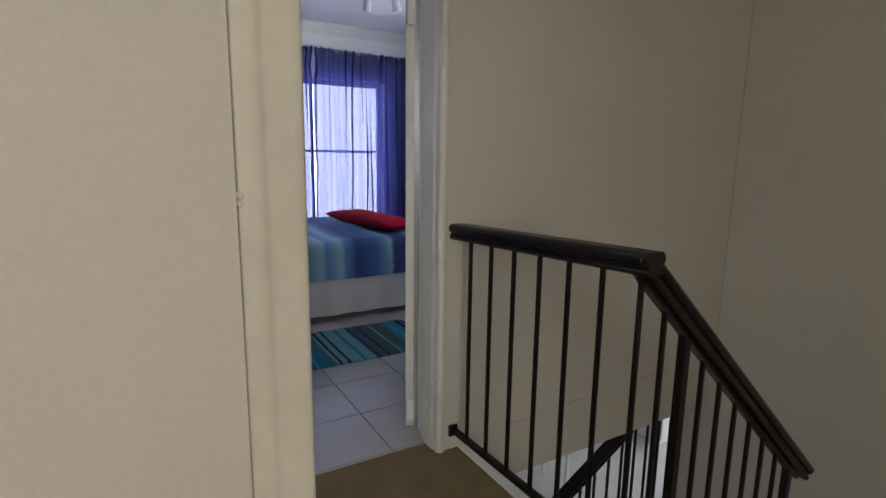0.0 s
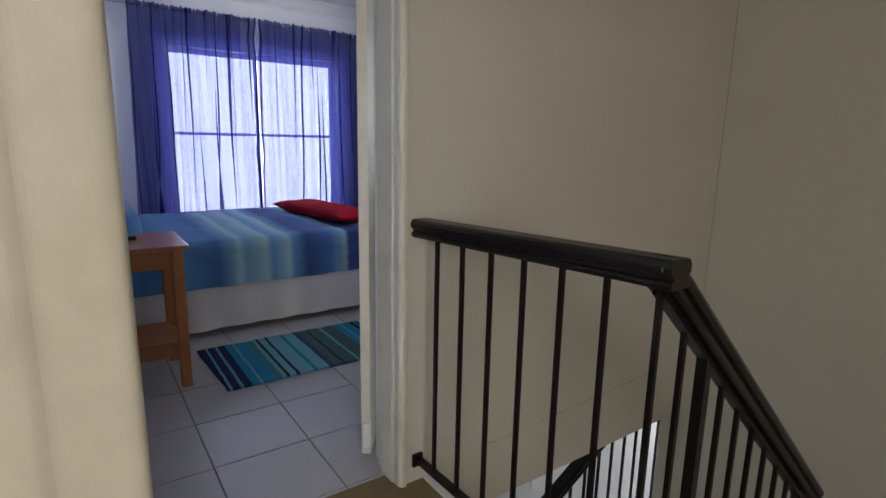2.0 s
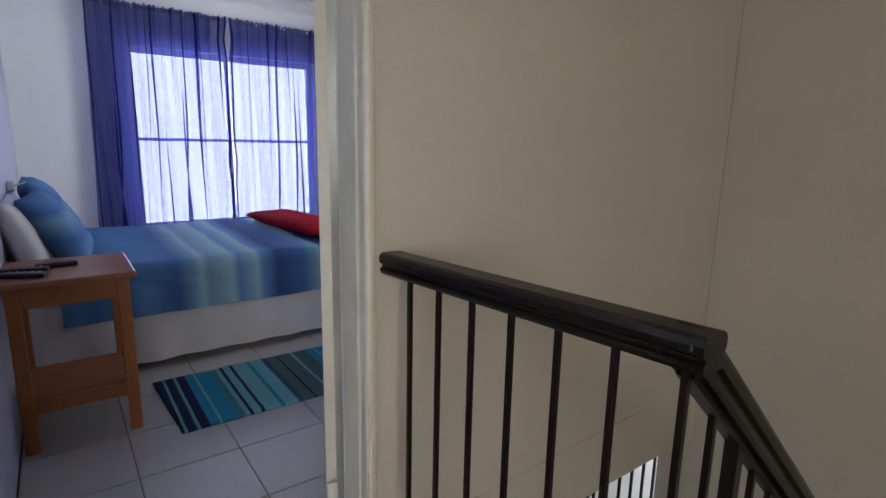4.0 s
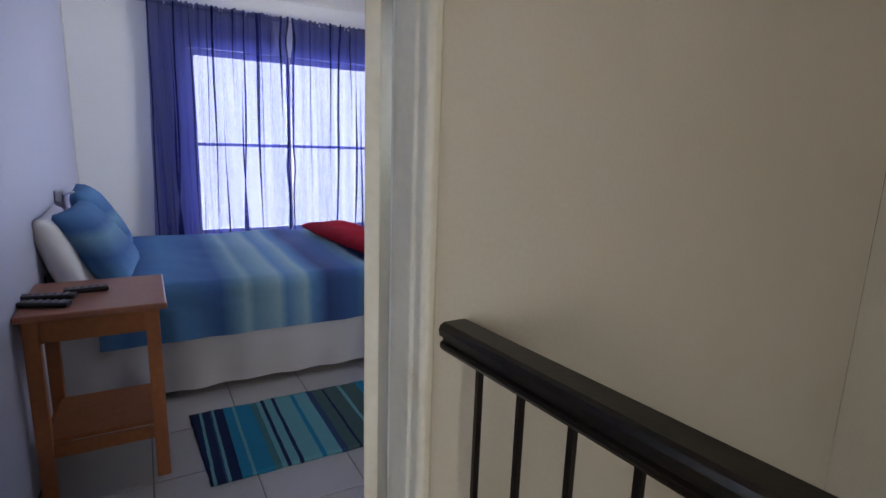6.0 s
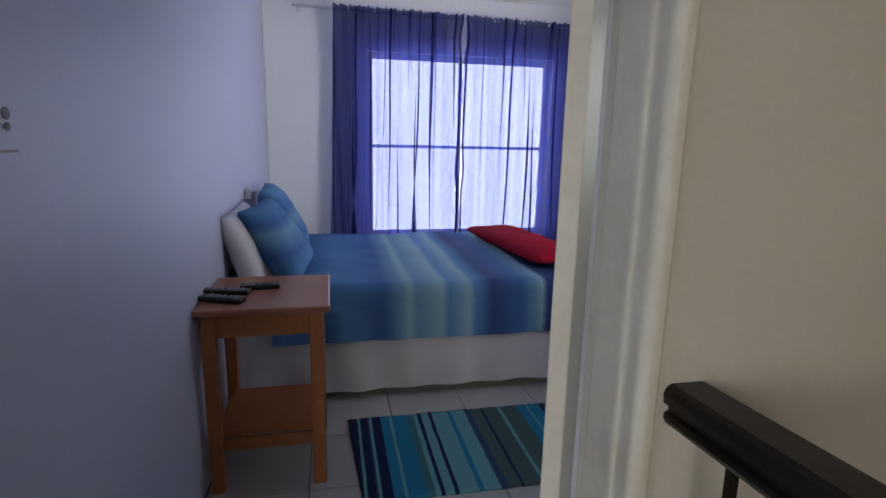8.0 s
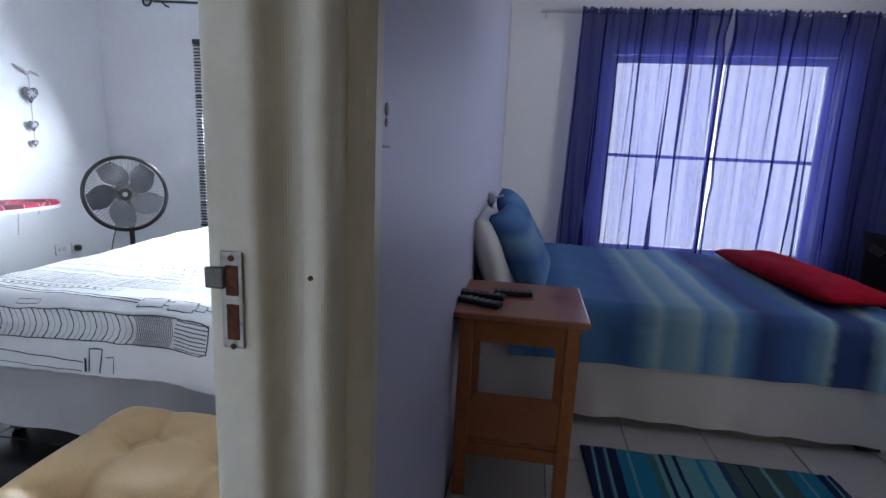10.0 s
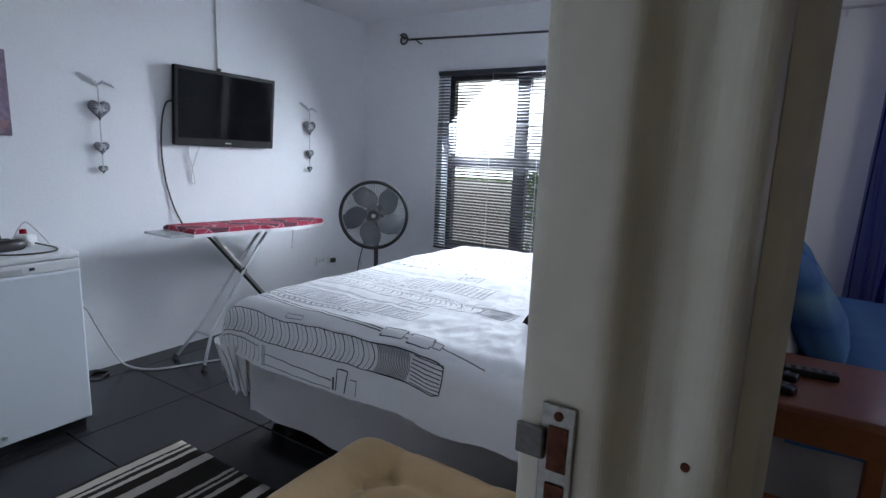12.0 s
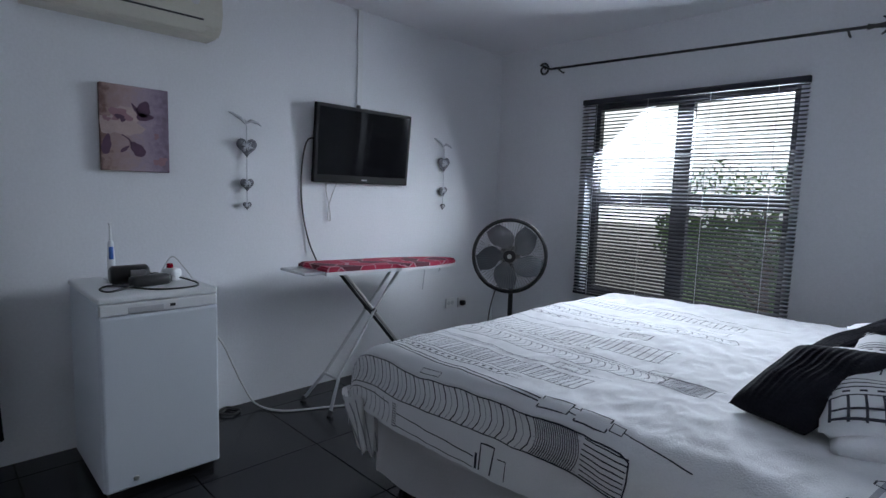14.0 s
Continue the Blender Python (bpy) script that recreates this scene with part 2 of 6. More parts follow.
bl.new(bc.outputs["Color"], bs.inputs["Color"])
bl.new(bs.outputs["Red"], bk.inputs["Fac"])
bth = bn.new("ShaderNodeMath")
bth.operation = "GREATER_THAN"
bth.inputs[1].default_value = 0.025
bl.new(bv.outputs["Distance"], bth.inputs[0])
bl.new(bth.outputs[0], bm_.inputs["Factor"])
bm_.inputs["A"].default_value = (0.42, 0.20, 0.24, 1)
bl.new(bk.outputs["Color"], bm_.inputs["B"])
bl.new(bm_.outputs["Result"], bn["Principled BSDF"].inputs["Base Color"])
CABLE_WHITE = mat("white cable", (0.60, 0.60, 0.60), 0.5, 0.05, 20, 80, 0.0)
CABLE_BLACK = mat("black cable", (0.02, 0.02, 0.02), 0.5, 0.05, 20, 80, 0.0)
FAN_BLADE = mat("smoky grey plastic", (0.10, 0.108, 0.125), 0.35, 0.08, 8, 60, 0.03)
BLUE_PLASTIC = mat("blue plastic", (0.05, 0.15, 0.5), 0.4, 0.05, 8, 60, 0.03)
RUST = mat("rusty hollow", (0.10, 0.03, 0.015), 0.9, 0.4, 60, 200, 0.4)
LEAF = mat("green leaves", (0.10, 0.19, 0.05), 0.55, 0.3, 2, 20, 0.0)
BARK = mat("grey bark", (0.16, 0.12, 0.09), 0.9, 0.3, 6, 40, 0.6)
GRASS = mat("lawn", (0.10, 0.17, 0.035), 0.9, 0.3, 0.5, 12, 0.5)
PLASTER_OUT = mat("weathered concrete", (0.50, 0.51, 0.51), 0.85, 0.1, 2, 60, 0.2)
LOWER_TILE = mat("glazed pale floor tile", (0.62, 0.62, 0.62), 0.25, 0.05, 3, 60, 0.03)

B0, B1, B2, B3, B4 = (0.030, 0.055, 0.17), (0.05, 0.12, 0.30), (0.09, 0.22, 0.42), (0.13, 0.26, 0.38), (0.25, 0.38, 0.45)
BLANKET = striped("blue striped blanket", "X", 0.25, 2.35, [
    (0.0, B3), (0.09, B2), (0.16, B1), (0.24, B2), (0.36, B1), (0.40, B3), (0.42, B4), (0.44, B3), (0.50, B4), (0.52, B2), (0.57, B4), (0.585, B2),
    (0.63, B0), (0.71, B1), (0.745, B3), (0.76, B4), (0.775, B0), (0.83, B0), (0.865, B4), (0.88, B2), (0.92, B1), (0.96, B0), (1.0, B1)], wobble=0.012)
PILLOW_BLUE = striped("blue striped pillow cloth", "Z", 0.55, 1.0, [(0.0, B1), (0.3, B2), (0.5, B1), (0.7, B3), (0.8, B1), (1.0, B2)])
N0, N1, T1, T2, T3, G1 = (0.012, 0.022, 0.075), (0.03, 0.06, 0.14), (0.02, 0.20, 0.34), (0.13, 0.33, 0.37), (0.06, 0.17, 0.19), (0.06, 0.11, 0.11)
RUG = striped("teal striped rag rug", "X", 0.80, 1.86, [
    (0.0, N0), (0.05, T2), (0.06, N0), (0.09, N1), (0.10, T2), (0.11, N0), (0.15, T1), (0.19, T2), (0.20, T1), (0.27, T3), (0.30, T2), (0.32, N0), (0.335, T2),
    (0.37, N0), (0.385, T2), (0.44, T2), (0.46, T1), (0.48, T2), (0.54, N1), (0.57, G1), (0.62, N0), (0.63, G1), (0.70, T2), (0.715, G1), (0.80, T1),
    (0.84, T2), (0.855, T1), (0.91, N0), (0.94, T2), (0.95, N0), (1.0, N1)], constant=True, weave=420, wobble=0.004)
K, C = (0.016, 0.012, 0.010), (0.42, 0.38, 0.33)
RUG_BW = striped("black and cream striped rug", "X", -1.84, -0.70, [
    (0.0, K), (0.015, C), (0.05, K), (0.06, C), (0.075, K), (0.10, C), (0.12, K), (0.17, C), (0.215, K), (0.33, C), (0.345, K), (0.36, C), (0.375, K), (0.40, C),
    (0.425, K), (0.5, C), (0.54, K), (0.66, C), (0.68, K), (0.7, C), (0.72, K), (0.8, C), (0.84, K), (0.93, C), (0.95, K), (1.0, K)], constant=True, weave=380, wobble=0.006)


# ---------------------------------------------------------------- builders
def part(name, bm, material, parent=None, label="", smooth=False, fix=True):
    """Links a bmesh as one mesh object, under a thing or a part where one is given. Its points are in the world's metres."""
    if fix:
        bmesh.ops.recalc_face_normals(bm, faces=bm.faces)
    me = bpy.data.meshes.new(name)
    bm.to_mesh(me)
    bm.free()
    if smooth:
        me.polygons.foreach_set("use_smooth", [True] * len(me.polygons))
    me.materials.append(material)
    ob = new(name, me)
    if parent is not None:
        world_m = Matrix.Identity(4)
        q = parent
        while q is not None:
            world_m = q.matrix_basis @ world_m if q.type == "EMPTY" else world_m
            q = q.parent
        ob.parent = parent
        if parent.type == "EMPTY":
            ob.matrix_parent_inverse = parent.matrix_basis.inverted()
    if label:
        ob["label"] = label
    return ob


def thing(name, x, y, z, label, category, group="", kind=""):
    e = new(name)
    e.empty_display_size = 0.1
    e.matrix_basis = Matrix.Translation((x, y, z))
    return tagged(e, label, category, group, kind)


def box(bm, x0, x1, y0, y1, z0, z1, bevel=0.0, seg=2, turn=None):
    """A block, with its edges rounded where bevel is given; turn: a matrix applied to it."""
    made = bmesh.ops.create_cube(bm, size=1.0)["verts"]
    bmesh.ops.scale(bm, vec=(x1 - x0, y1 - y0, z1 - z0), verts=made)
    bmesh.ops.translate(bm, vec=((x0 + x1) / 2, (y0 + y1) / 2, (z0 + z1) / 2), verts=made)
    if bevel:
        edges = {e for v in made for e in v.link_edges}
        got = bmesh.ops.bevel(bm, geom=list(edges), offset=bevel, segments=seg, affect="EDGES", profile=0.5)
        made = list({v for f in got["faces"] for v in f.verts} | {v for v in made if v.is_valid})
        grow = set(made)
        for v in list(grow):
            for e in v.link_edges:
                grow.add(e.other_vert(v))
        made = list(grow)
    if turn is not None:
        bmesh.ops.transform(bm, matrix=turn, verts=made)
    return made


def boxes(*rows, bevel=0.0):
    bm = bmesh.new()
    for r in rows:
        box(bm, *r, bevel=bevel)
    return bm


def tube(bm, pts, r, n=8, cap=True, closed=False):
    """A round bar along a line of points; r may be one radius or one for each point."""
    pts = [Vector(p) for p in pts]
    rs = r if isinstance(r, (list, tuple)) else [r] * len(pts)
    rings = []
    up = None
    for i, p in enumerate(pts):
        a = pts[(i - 1) % len(pts)] if (i or closed) else p
        b = pts[(i + 1) % len(pts)] if (i + 1 < len(pts) or closed) else p
        d = (b - a).normalized()
        if up is None:
            up = Vector((0, 0, 1)) if abs(d.z) < 0.9 else Vector((1, 0, 0))
        s = d.cross(up).normalized()
        up = s.cross(d).normalized()
        rings.append([bm.verts.new(p + rs[i] * (math.cos(k * math.tau / n) * s + math.sin(k * math.tau / n) * up)) for k in range(n)])
    m = len(rings)
    for i in range(m if closed else m - 1):
        a, b = rings[i], rings[(i + 1) % m]
        for k in range(n):
            bm.faces.new((a[k], a[(k + 1) % n], b[(k + 1) % n], b[k]))
    if cap and not closed:
        bm.faces.new(rings[0][::-1])
        bm.faces.new(rings[-1])
    return bm


def disc_prism(bm, centre, axis, r, depth, n=24, bevel=0.0):
    """A short round drum from centre along axis."""
    c, a = Vector(centre), Vector(axis).normalized()
    b = min(bevel, depth / 3)
    pts = [c, c + a * b, c + a * (depth - b), c + a * depth] if bevel else [c, c + a * depth]
    rr = [r - b, r, r, r - b] if bevel else [r, r]
    return tube(bm, pts, rr, n)


def sweep(bm, profile, path, closed_profile=True):
    """A profile (x across, z up) carried along a level or sloping path of points."""
    pts = [Vector(p) for p in path]
    rings = []
    for i, p in enumerate(pts):
        d = (pts[min(i + 1, len(pts) - 1)] - pts[max(i - 1, 0)]).normalized()
        s = d.cross(Vector((0, 0, 1))).normalized()
        u = s.cross(d)
        rings.append([bm.verts.new(p + s * x + u * z) for x, z in profile])
    n = len(profile)
    for a, b in zip(rings, rings[1:]):
        for k in range(n if closed_profile else n - 1):
            bm.faces.new((a[k], a[(k + 1) % n], b[(k + 1) % n], b[k]))
    if closed_profile:
        bm.faces.new(rings[0][::-1])
        bm.faces.new(rings[-1])
    return bm


def prism(bm, outline, z0, z1):
    """An upright block over a plan outline."""
    low = [bm.verts.new((x, y, z0)) for x, y in outline]
    high = [bm.verts.new((x, y, z1)) for x, y in outline]
    n = len(outline)
    for k in range(n):
        bm.faces.new((low[k], low[(k + 1) % n], high[(k + 1) % n], high[k]))
    bm.faces.new(low[::-1])
    bm.faces.new(high)
    return bm


def sheet(f, nu, nv):
    """A grid over f(u, v) with u and v from 0 to 1."""
    bm = bmesh.new()
    vs = [[bm.verts.new(f(i / nu, j / nv)) for j in range(nv + 1)] for i in range(nu + 1)]
    for i in range(nu):
        for j in range(nv):
            bm.faces.new((vs[i][j], vs[i + 1][j], vs[i + 1][j + 1], vs[i][j + 1]))
    return bm


def cushion(w, d, t, seed, pinch=0.10, wrinkle=0.012, n=22):
    """A stuffed cushion round the origin, w by d and t thick, with drawn-out corners."""
    bm = bmesh.new()
    sides = []
    for s in (1, -1):
        g = []
        for i in range(n + 1):
            row = []
            for j in range(n + 1):
                u, v = 2 * i / n - 1, 2 * j / n - 1
                k = max(0.0, (1 - u ** 4)) ** 0.5 * max(0.0, (1 - v ** 4)) ** 0.5
                x = u * w / 2 * (1 - pinch * (1 - v * v))
                y = v * d / 2 * (1 - pinch * (1 - u * u))
                nz = noise.noise(Vector((x * 5 + seed, y * 5, s * 2.0))) + 0.5 * noise.noise(Vector((x * 13, y * 13 + seed, s)))
                row.append((x, y, s * (k * t / 2) + nz * wrinkle * k))
            g.append(row)
        sides.append(g)
    vs = []
    for si, g in enumerate(sides):
        layer = [[None] * (n + 1) for _ in range(n + 1)]
        for i in range(n + 1):
            for j in range(n + 1):
                edge = i in (0, n) or j in (0, n)
                layer[i][j] = vs[0][i][j] if si and edge else bm.verts.new(g[i][j])
        vs.append(layer)
        for i in range(n):
            for j in range(n):
                q = (layer[i][j], layer[i + 1][j], layer[i + 1][j + 1], layer[i][j + 1])
                bm.faces.new(q if not si else q[::-1])
    return bm


def eased(outline, cut, rounds=2):
    """The plan outline with its corners rounded by at most cut."""
    for _ in range(rounds):
        out = []
        for k, p in enumerate(outline):
            a, b = outline[k - 1], outline[(k + 1) % len(outline)]
            for q in (a, b):
                d = math.hypot(q[0] - p[0], q[1] - p[1])
                f = min(0.25, cut / d)
                out.append((p[0] + (q[0] - p[0]) * f, p[1] + (q[1] - p[1]) * f))
        outline, cut = out, cut * 0.5
    return outline


def moved(bm, m):
    bmesh.ops.transform(bm, matrix=m, verts=bm.verts)
    return bm


def structure(name, bm, material, label, category):
    return tagged(part(name, bm, material), label, category, kind="structure")


# ---------------------------------------------------------------- walls, floors, ceilings
TOP = 2.56           # ceilings
LAND_X = 1.28        # edge of the landing at the stairwell
WA, WA2 = 2.245, 2.42  # wall with the bedroom door
structure("wall_stair", boxes((1.20, 3.12, WA, WA2, -0.235, TOP), (0.33, 1.20, WA + 0.01, WA2, 2.06, TOP)), CREAM, "cream painted plaster wall above the stairwell", "wall")
structure("wall_stair_east", boxes((3.12, 3.30, -2.0, WA2 - 0.002, -2.7, TOP)), CREAM, "cream painted wall at the end of the stairwell", "wall")
structure("wall_landing_west", boxes((-1.4, 0.2505, 1.12, 1.298, 0.0, TOP)), CREAM, "cream painted wall beside the doorway", "wall")
# unseen wall; its window opening is added to hold the landing's fill lamp
structure("wall_landing_south", boxes((-1.4, 3.30, -2.18, -2.0, 0.0, 0.9), (-1.4, 3.30, -2.18, -2.0, 2.2, TOP), (-1.4, -1.3, -2.18, -2.0, 0.9, 2.2), (0.3, 3.30, -2.18, -2.0, 0.9, 2.2), (1.30, 3.30, -2.18, -2.0, -2.7, 0.0)), CREAM, "cream painted wall out of view with an added window opening", "wall")
structure("wall_landing_end", boxes((-1.58, -1.4, -2.18, 1.30, 0.0, TOP)), CREAM, "cream painted end wall", "wall")
structure("ceiling_landing", boxes((-1.58, 3.30, -2.18, WA2, TOP, TOP + 0.12)), CEILING, "white plaster ceiling over the landing", "ceiling")
structure("floor_landing", prism(bmesh.new(), [(-1.4, -2.0), (LAND_X, -2.0), (LAND_X, WA), (1.19, WA), (1.19, 2.335), (0.33, 2.335), (0.33, WA), (0.245, 2.19), (0.245, 1.12), (-1.4, 1.12)], -0.2, 0.0), CARPET, "brown carpet on the landing", "floor")
structure("trim_landing_edge", boxes((LAND_X, LAND_X + 0.045, 1.30, WA, -0.235, 0.004), bevel=0.004), WHITE_GLOSS, "white painted edge board of the landing", "trim")

# white bedroom
WX0, WX1, WY0, WY1 = -2.95, 0.185, 1.30, 5.68
structure("wall_tv", boxes((WX0 - 0.15, WX0, WY0, WY1 + 0.22, 0.0, TOP)), WHITE_WALL, "white painted wall behind the television", "wall")
WIN = (-2.09, -0.75, 0.55, 1.99)
structure("wall_window_white", boxes((WX0, WIN[0], WY1, WY1 + 0.22, 0.0, TOP), (WIN[1], 0.26, WY1, WY1 + 0.22, 0.0, TOP), (WIN[0], WIN[1], WY1, WY1 + 0.22, 0.0, WIN[2]), (WIN[0], WIN[1], WY1, WY1 + 0.22, WIN[3], TOP)), WHITE_WALL, "white painted wall around the window", "wall")
structure("wall_partition_white", boxes((WX1, 0.226, 2.30, WY1, 0.0, TOP)), WHITE_WALL, "white painted partition wall behind the bed", "wall")
structure("wall_partition_lilac", boxes((0.230, 0.272, 2.30, 6.10, 0.0, TOP)), LILAC, "pale lilac painted partition wall", "wall")
structure("wall_white_south", boxes((WX0 - 0.15, 0.19, WY0 + 0.002, WY0 + 0.04, 0.0, TOP)), WHITE_WALL, "white painted wall beside the door", "wall")
structure("ceiling_white", boxes((WX0 - 0.15, 0.228, WY0, WY1 + 0.22, TOP - 0.10, TOP + 0.12)), CEILING, "white ceiling of the bedroom", "ceiling")
floor_white = structure("floor_white_room", boxes((WX0, 0.26, 1.13, WY1, -0.12, -0.006)), GROUT_DARK, "black tiled floor with dark joints", "floor")
# blue bedroom
BX0, BX1, BY1 = 0.272, 3.36, 6.10
BWIN = (1.06, 2.66, 0.50, 2.02)
structure("wall_window_blue", boxes((0.23, BWIN[0], BY1, BY1 + 0.2, 0.0, TOP), (BWIN[1], 3.5, BY1, BY1 + 0.2, 0.0, TOP), (BWIN[0], BWIN[1], BY1, BY1 + 0.2, 0.0, BWIN[2]), (BWIN[0], BWIN[1], BY1, BY1 + 0.2, BWIN[3], TOP)), BEDROOM_WALL, "white painted wall behind the curtains", "wall")
structure("wall_blue_east", boxes((BX1, 3.5, WA2, 3.35, 0.0, TOP), (BX1, 3.5, 4.55, BY1, 0.0, TOP), (BX1, 3.5, 3.35, 4.55, 0.0, 0.9), (BX1, 3.5, 3.35, 4.55, 2.1, TOP)), BEDROOM_WALL, "white painted bedroom wall", "wall")
structure("wall_blue_south", boxes((1.20, BX1, WA2 + 0.003, WA2 + 0.04, 0.0, TOP)), BEDROOM_WALL, "white painted wall inside the bedroom", "wall")
structure("ceiling_blue", boxes((0.23, 3.5, WA2, BY1 + 0.2, TOP, TOP + 0.12)), CEILING, "pale ceiling of the bedroom", "ceiling")
floor_blue = structure("floor_blue_room", boxes((0.272, BX1, 2.335, BY1, -0.12, -0.006)), GROUT, "pale grey tiled floor with grey joints", "floor")
bm = bmesh.new()
cove = [(0, 0), (0.0, -0.10), (0.012, -0.10), (0.020, -0.085), (0.035, -0.075), (0.060, -0.045), (0.075, -0.030), (0.090, -0.020), (0.10, -0.012), (0.10, 0.0)]
sweep(bm, cove, [(BX0, BY1 - 0.0015, TOP - 0.002), (BX1, BY1 - 0.0015, TOP - 0.002)])
structure("cornice", bm, WHITE_GLOSS, "white moulded cornice along the ceiling", "cornice")
crack = tube(bmesh.new(), [(1.55 + 0.03 * k, WA - 0.0002, 0.03 + 0.0012 * k + 0.010 * noise.noise(Vector((k * 0.4, 0, 0)))) for k in range(38)], [0.0006 + 0.0014 * max(0.0, noise.noise(Vector((k * 0.3, 5, 0)))) for k in range(38)], 5)
structure("wall_crack", crack, mat("dark hairline crack", (0.25, 0.22, 0.18), 0.9), "hairline crack in the cream plaster", "crack")
crack2 = tube(bmesh.new(), [(3.1195 - 0.004 * abs(noise.noise(Vector((k * 0.3, 2, 0)))), WA - 0.0005, 0.2 + 0.06 * k) for k in range(39)], [0.0008 + 0.0018 * abs(noise.noise(Vector((k * 0.35, 7, 0)))) for k in range(39)], 5)
structure("corner_crack", crack2, bpy.data.materials["dark hairline crack"], "thin crack down the corner of the walls", "crack")
# lower storey under the stairwell
structure("floor_lower", boxes((-1.4, 9.2, -2.2, 7.2, -2.82, -2.70)), LOWER_TILE, "pale glossy tiled floor downstairs", "floor")
structure("wall_lower_north", boxes((-1.4, 9.2, 5.2, 5.4, -2.70, -0.235)), WHITE_WALL, "white painted wall downstairs", "wall")
# the opening in this wall is made up, a place for the downstairs fill lamp
structure("wall_lower_east", boxes((9.0, 9.2, -2.2, 2.5, -2.70, -0.235), (9.0, 9.2, 4.5, 5.2, -2.70, -0.235), (9.0, 9.2, 2.5, 4.5, -2.70, -1.9), (9.0, 9.2, 2.5, 4.5, -0.6, -0.235)), WHITE_WALL, "white painted far wall downstairs", "wall")
structure("wall_lower_west", boxes((-1.4, -1.2, -2.2, 5.2, -2.70, -0.235)), WHITE_WALL, "white painted wall downstairs", "wall")
structure("ceiling_lower", boxes((-1.4, 9.2, WA2 + 0.06, 5.4, -0.24, -0.13), (3.31, 9.2, -2.2, WA2 + 0.05, -0.24, -0.13), (-1.4, LAND_X - 0.01, -2.0, WA2 + 0.05, -0.30, -0.21)), CEILING, "white ceiling downstairs", "ceiling")

# ---------------------------------------------------------------- doorways
# pressed frame of the bedroom door: both posts with a rebate, and the head
door_1 = thing("door_1", 0.76, 2.3, 0.0, "cream enamelled door frame with the white door folded open", "door", kind="structure")
right_post = [(1.206, WA - 0.012), (1.206, WA2 - 0.002), (1.184, WA2 - 0.002), (1.184, 2.375), (1.170, 2.370), (1.170, 2.285), (1.176, 2.278), (1.176, 2.246), (1.184, WA - 0.009), (1.190, WA - 0.012)]
part("frame_post", prism(bmesh.new(), eased(right_post, 0.004), 0.0, 2.06), GLOSS, door_1)
left_post = [(0.3205, 2.299), (0.3205, 2.245), (0.334, 2.262), (0.341, 2.275), (0.341, 2.299)]
part("frame_post", prism(bmesh.new(), left_post, 0.0, 2.06), GLOSS, door_1)
part("frame_head", boxes((0.33, 1.18, WA + 0.012, WA2 + 0.004, 2.02, 2.0598), bevel=0.004), GLOSS, door_1)
hinge_at = Matrix.Translation((1.164, 2.437, 0)) @ Matrix.Rotation(radians(-36), 4, "Z")
leaf = part("leaf", moved(boxes((-0.037, 0.0, 0.0, 0.80, 0.035, 2.01), bevel=0.003), hinge_at), GLOSS, door_1, "white enamelled door leaf standing open")
for hz in (0.128, 1.80):
    hb = bmesh.new()
    box(hb, 1.124, 1.150, 2.420, 2.432, hz - 0.05, hz + 0.05, 0.002)
    tube(hb, [(1.152, 2.424, hz - 0.05), (1.152, 2.424, hz + 0.05)], 0.008, 10)
    for k in (-0.03, 0.0, 0.03):
        disc_prism(hb, (1.134, 2.4205, hz + k), (0, -1, 0), 0.004, 0.003, 8)
    part("hinge", hb, WHITE_GLOSS, door_1, "white painted butt hinge")

# frame of the white bedroom's door: far post with the strike plate, near post at the wall's corner
door_2 = thing("door_2", 0.26, 1.75, 0.0, "cream enamelled door frame with a steel strike plate", "door", kind="structure")
far_post = [(0.201, 2.299), (0.201, 2.194), (0.206, 2.188), (0.250, 2.188), (0.257, 2.193), (0.261, 2.213), (0.268, 2.226), (0.280, 2.224), (0.290, 2.211), (0.305, 2.205), (0.316, 2.209), (0.320, 2.222), (0.320, 2.299)]
part("frame_post", prism(bmesh.new(), eased(far_post, 0.004), 0.0, 2.06), GLOSS, door_2)
near_post = [(0.2508, 1.1395), (0.2528, 1.1395), (0.2536, 1.1355), (0.257, 1.1335), (0.280, 1.133), (0.286, 1.1345), (0.292, 1.1372), (0.332, 1.1385), (0.339, 1.141), (0.342, 1.148), (0.343, 1.230), (0.334, 1.234), (0.334, 1.290), (0.326, 1.297), (0.2508, 1.297)]
part("frame_post", prism(bmesh.new(), eased(near_post, 0.004), 0.0, 2.06), GLOSS, door_2)
part("frame_head", boxes((0.19, 0.335, 1.30, 2.186, 2.02, 2.0598), bevel=0.004), GLOSS, door_2)
plate = bmesh.new()
box(plate, 0.2185, 0.2405, 2.1840, 2.1880, 1.094, 1.189, 0.0012)
plate_ob = part("strike_plate", plate, WORN_STEEL, door_2, "worn steel strike plate")
# the lip faces away from the light; its shade is put into the colour
lip = boxes((0.204, 0.2235, 2.1800, 2.1842, 1.153, 1.174), bevel=0.002)
part("lip", lip, SHADED_STEEL, plate_ob, "bent steel lip, coloured darker as if in shade")
for z0, z1 in ((1.147, 1.176), (1.103, 1.138)):
    part("latch_hole", boxes((0.2245, 0.2365, 2.1826, 2.1842, z0, z1)), RUST, plate_ob, "rusty brown latch hole")
for z in (1.183, 1.096):
    part("screw", disc_prism(bmesh.new(), (0.230, 2.1838, z), (0, -1, 0), 0.003, 0.0012, 10), RUST, plate_ob)
part("screw_hole", disc_prism(bmesh.new(), (0.299, 2.2062, 1.164), (0, -1, 0), 0.0026, 0.0015, 10), RUST, door_2, "dark old screw hole")
notch = bmesh.new()
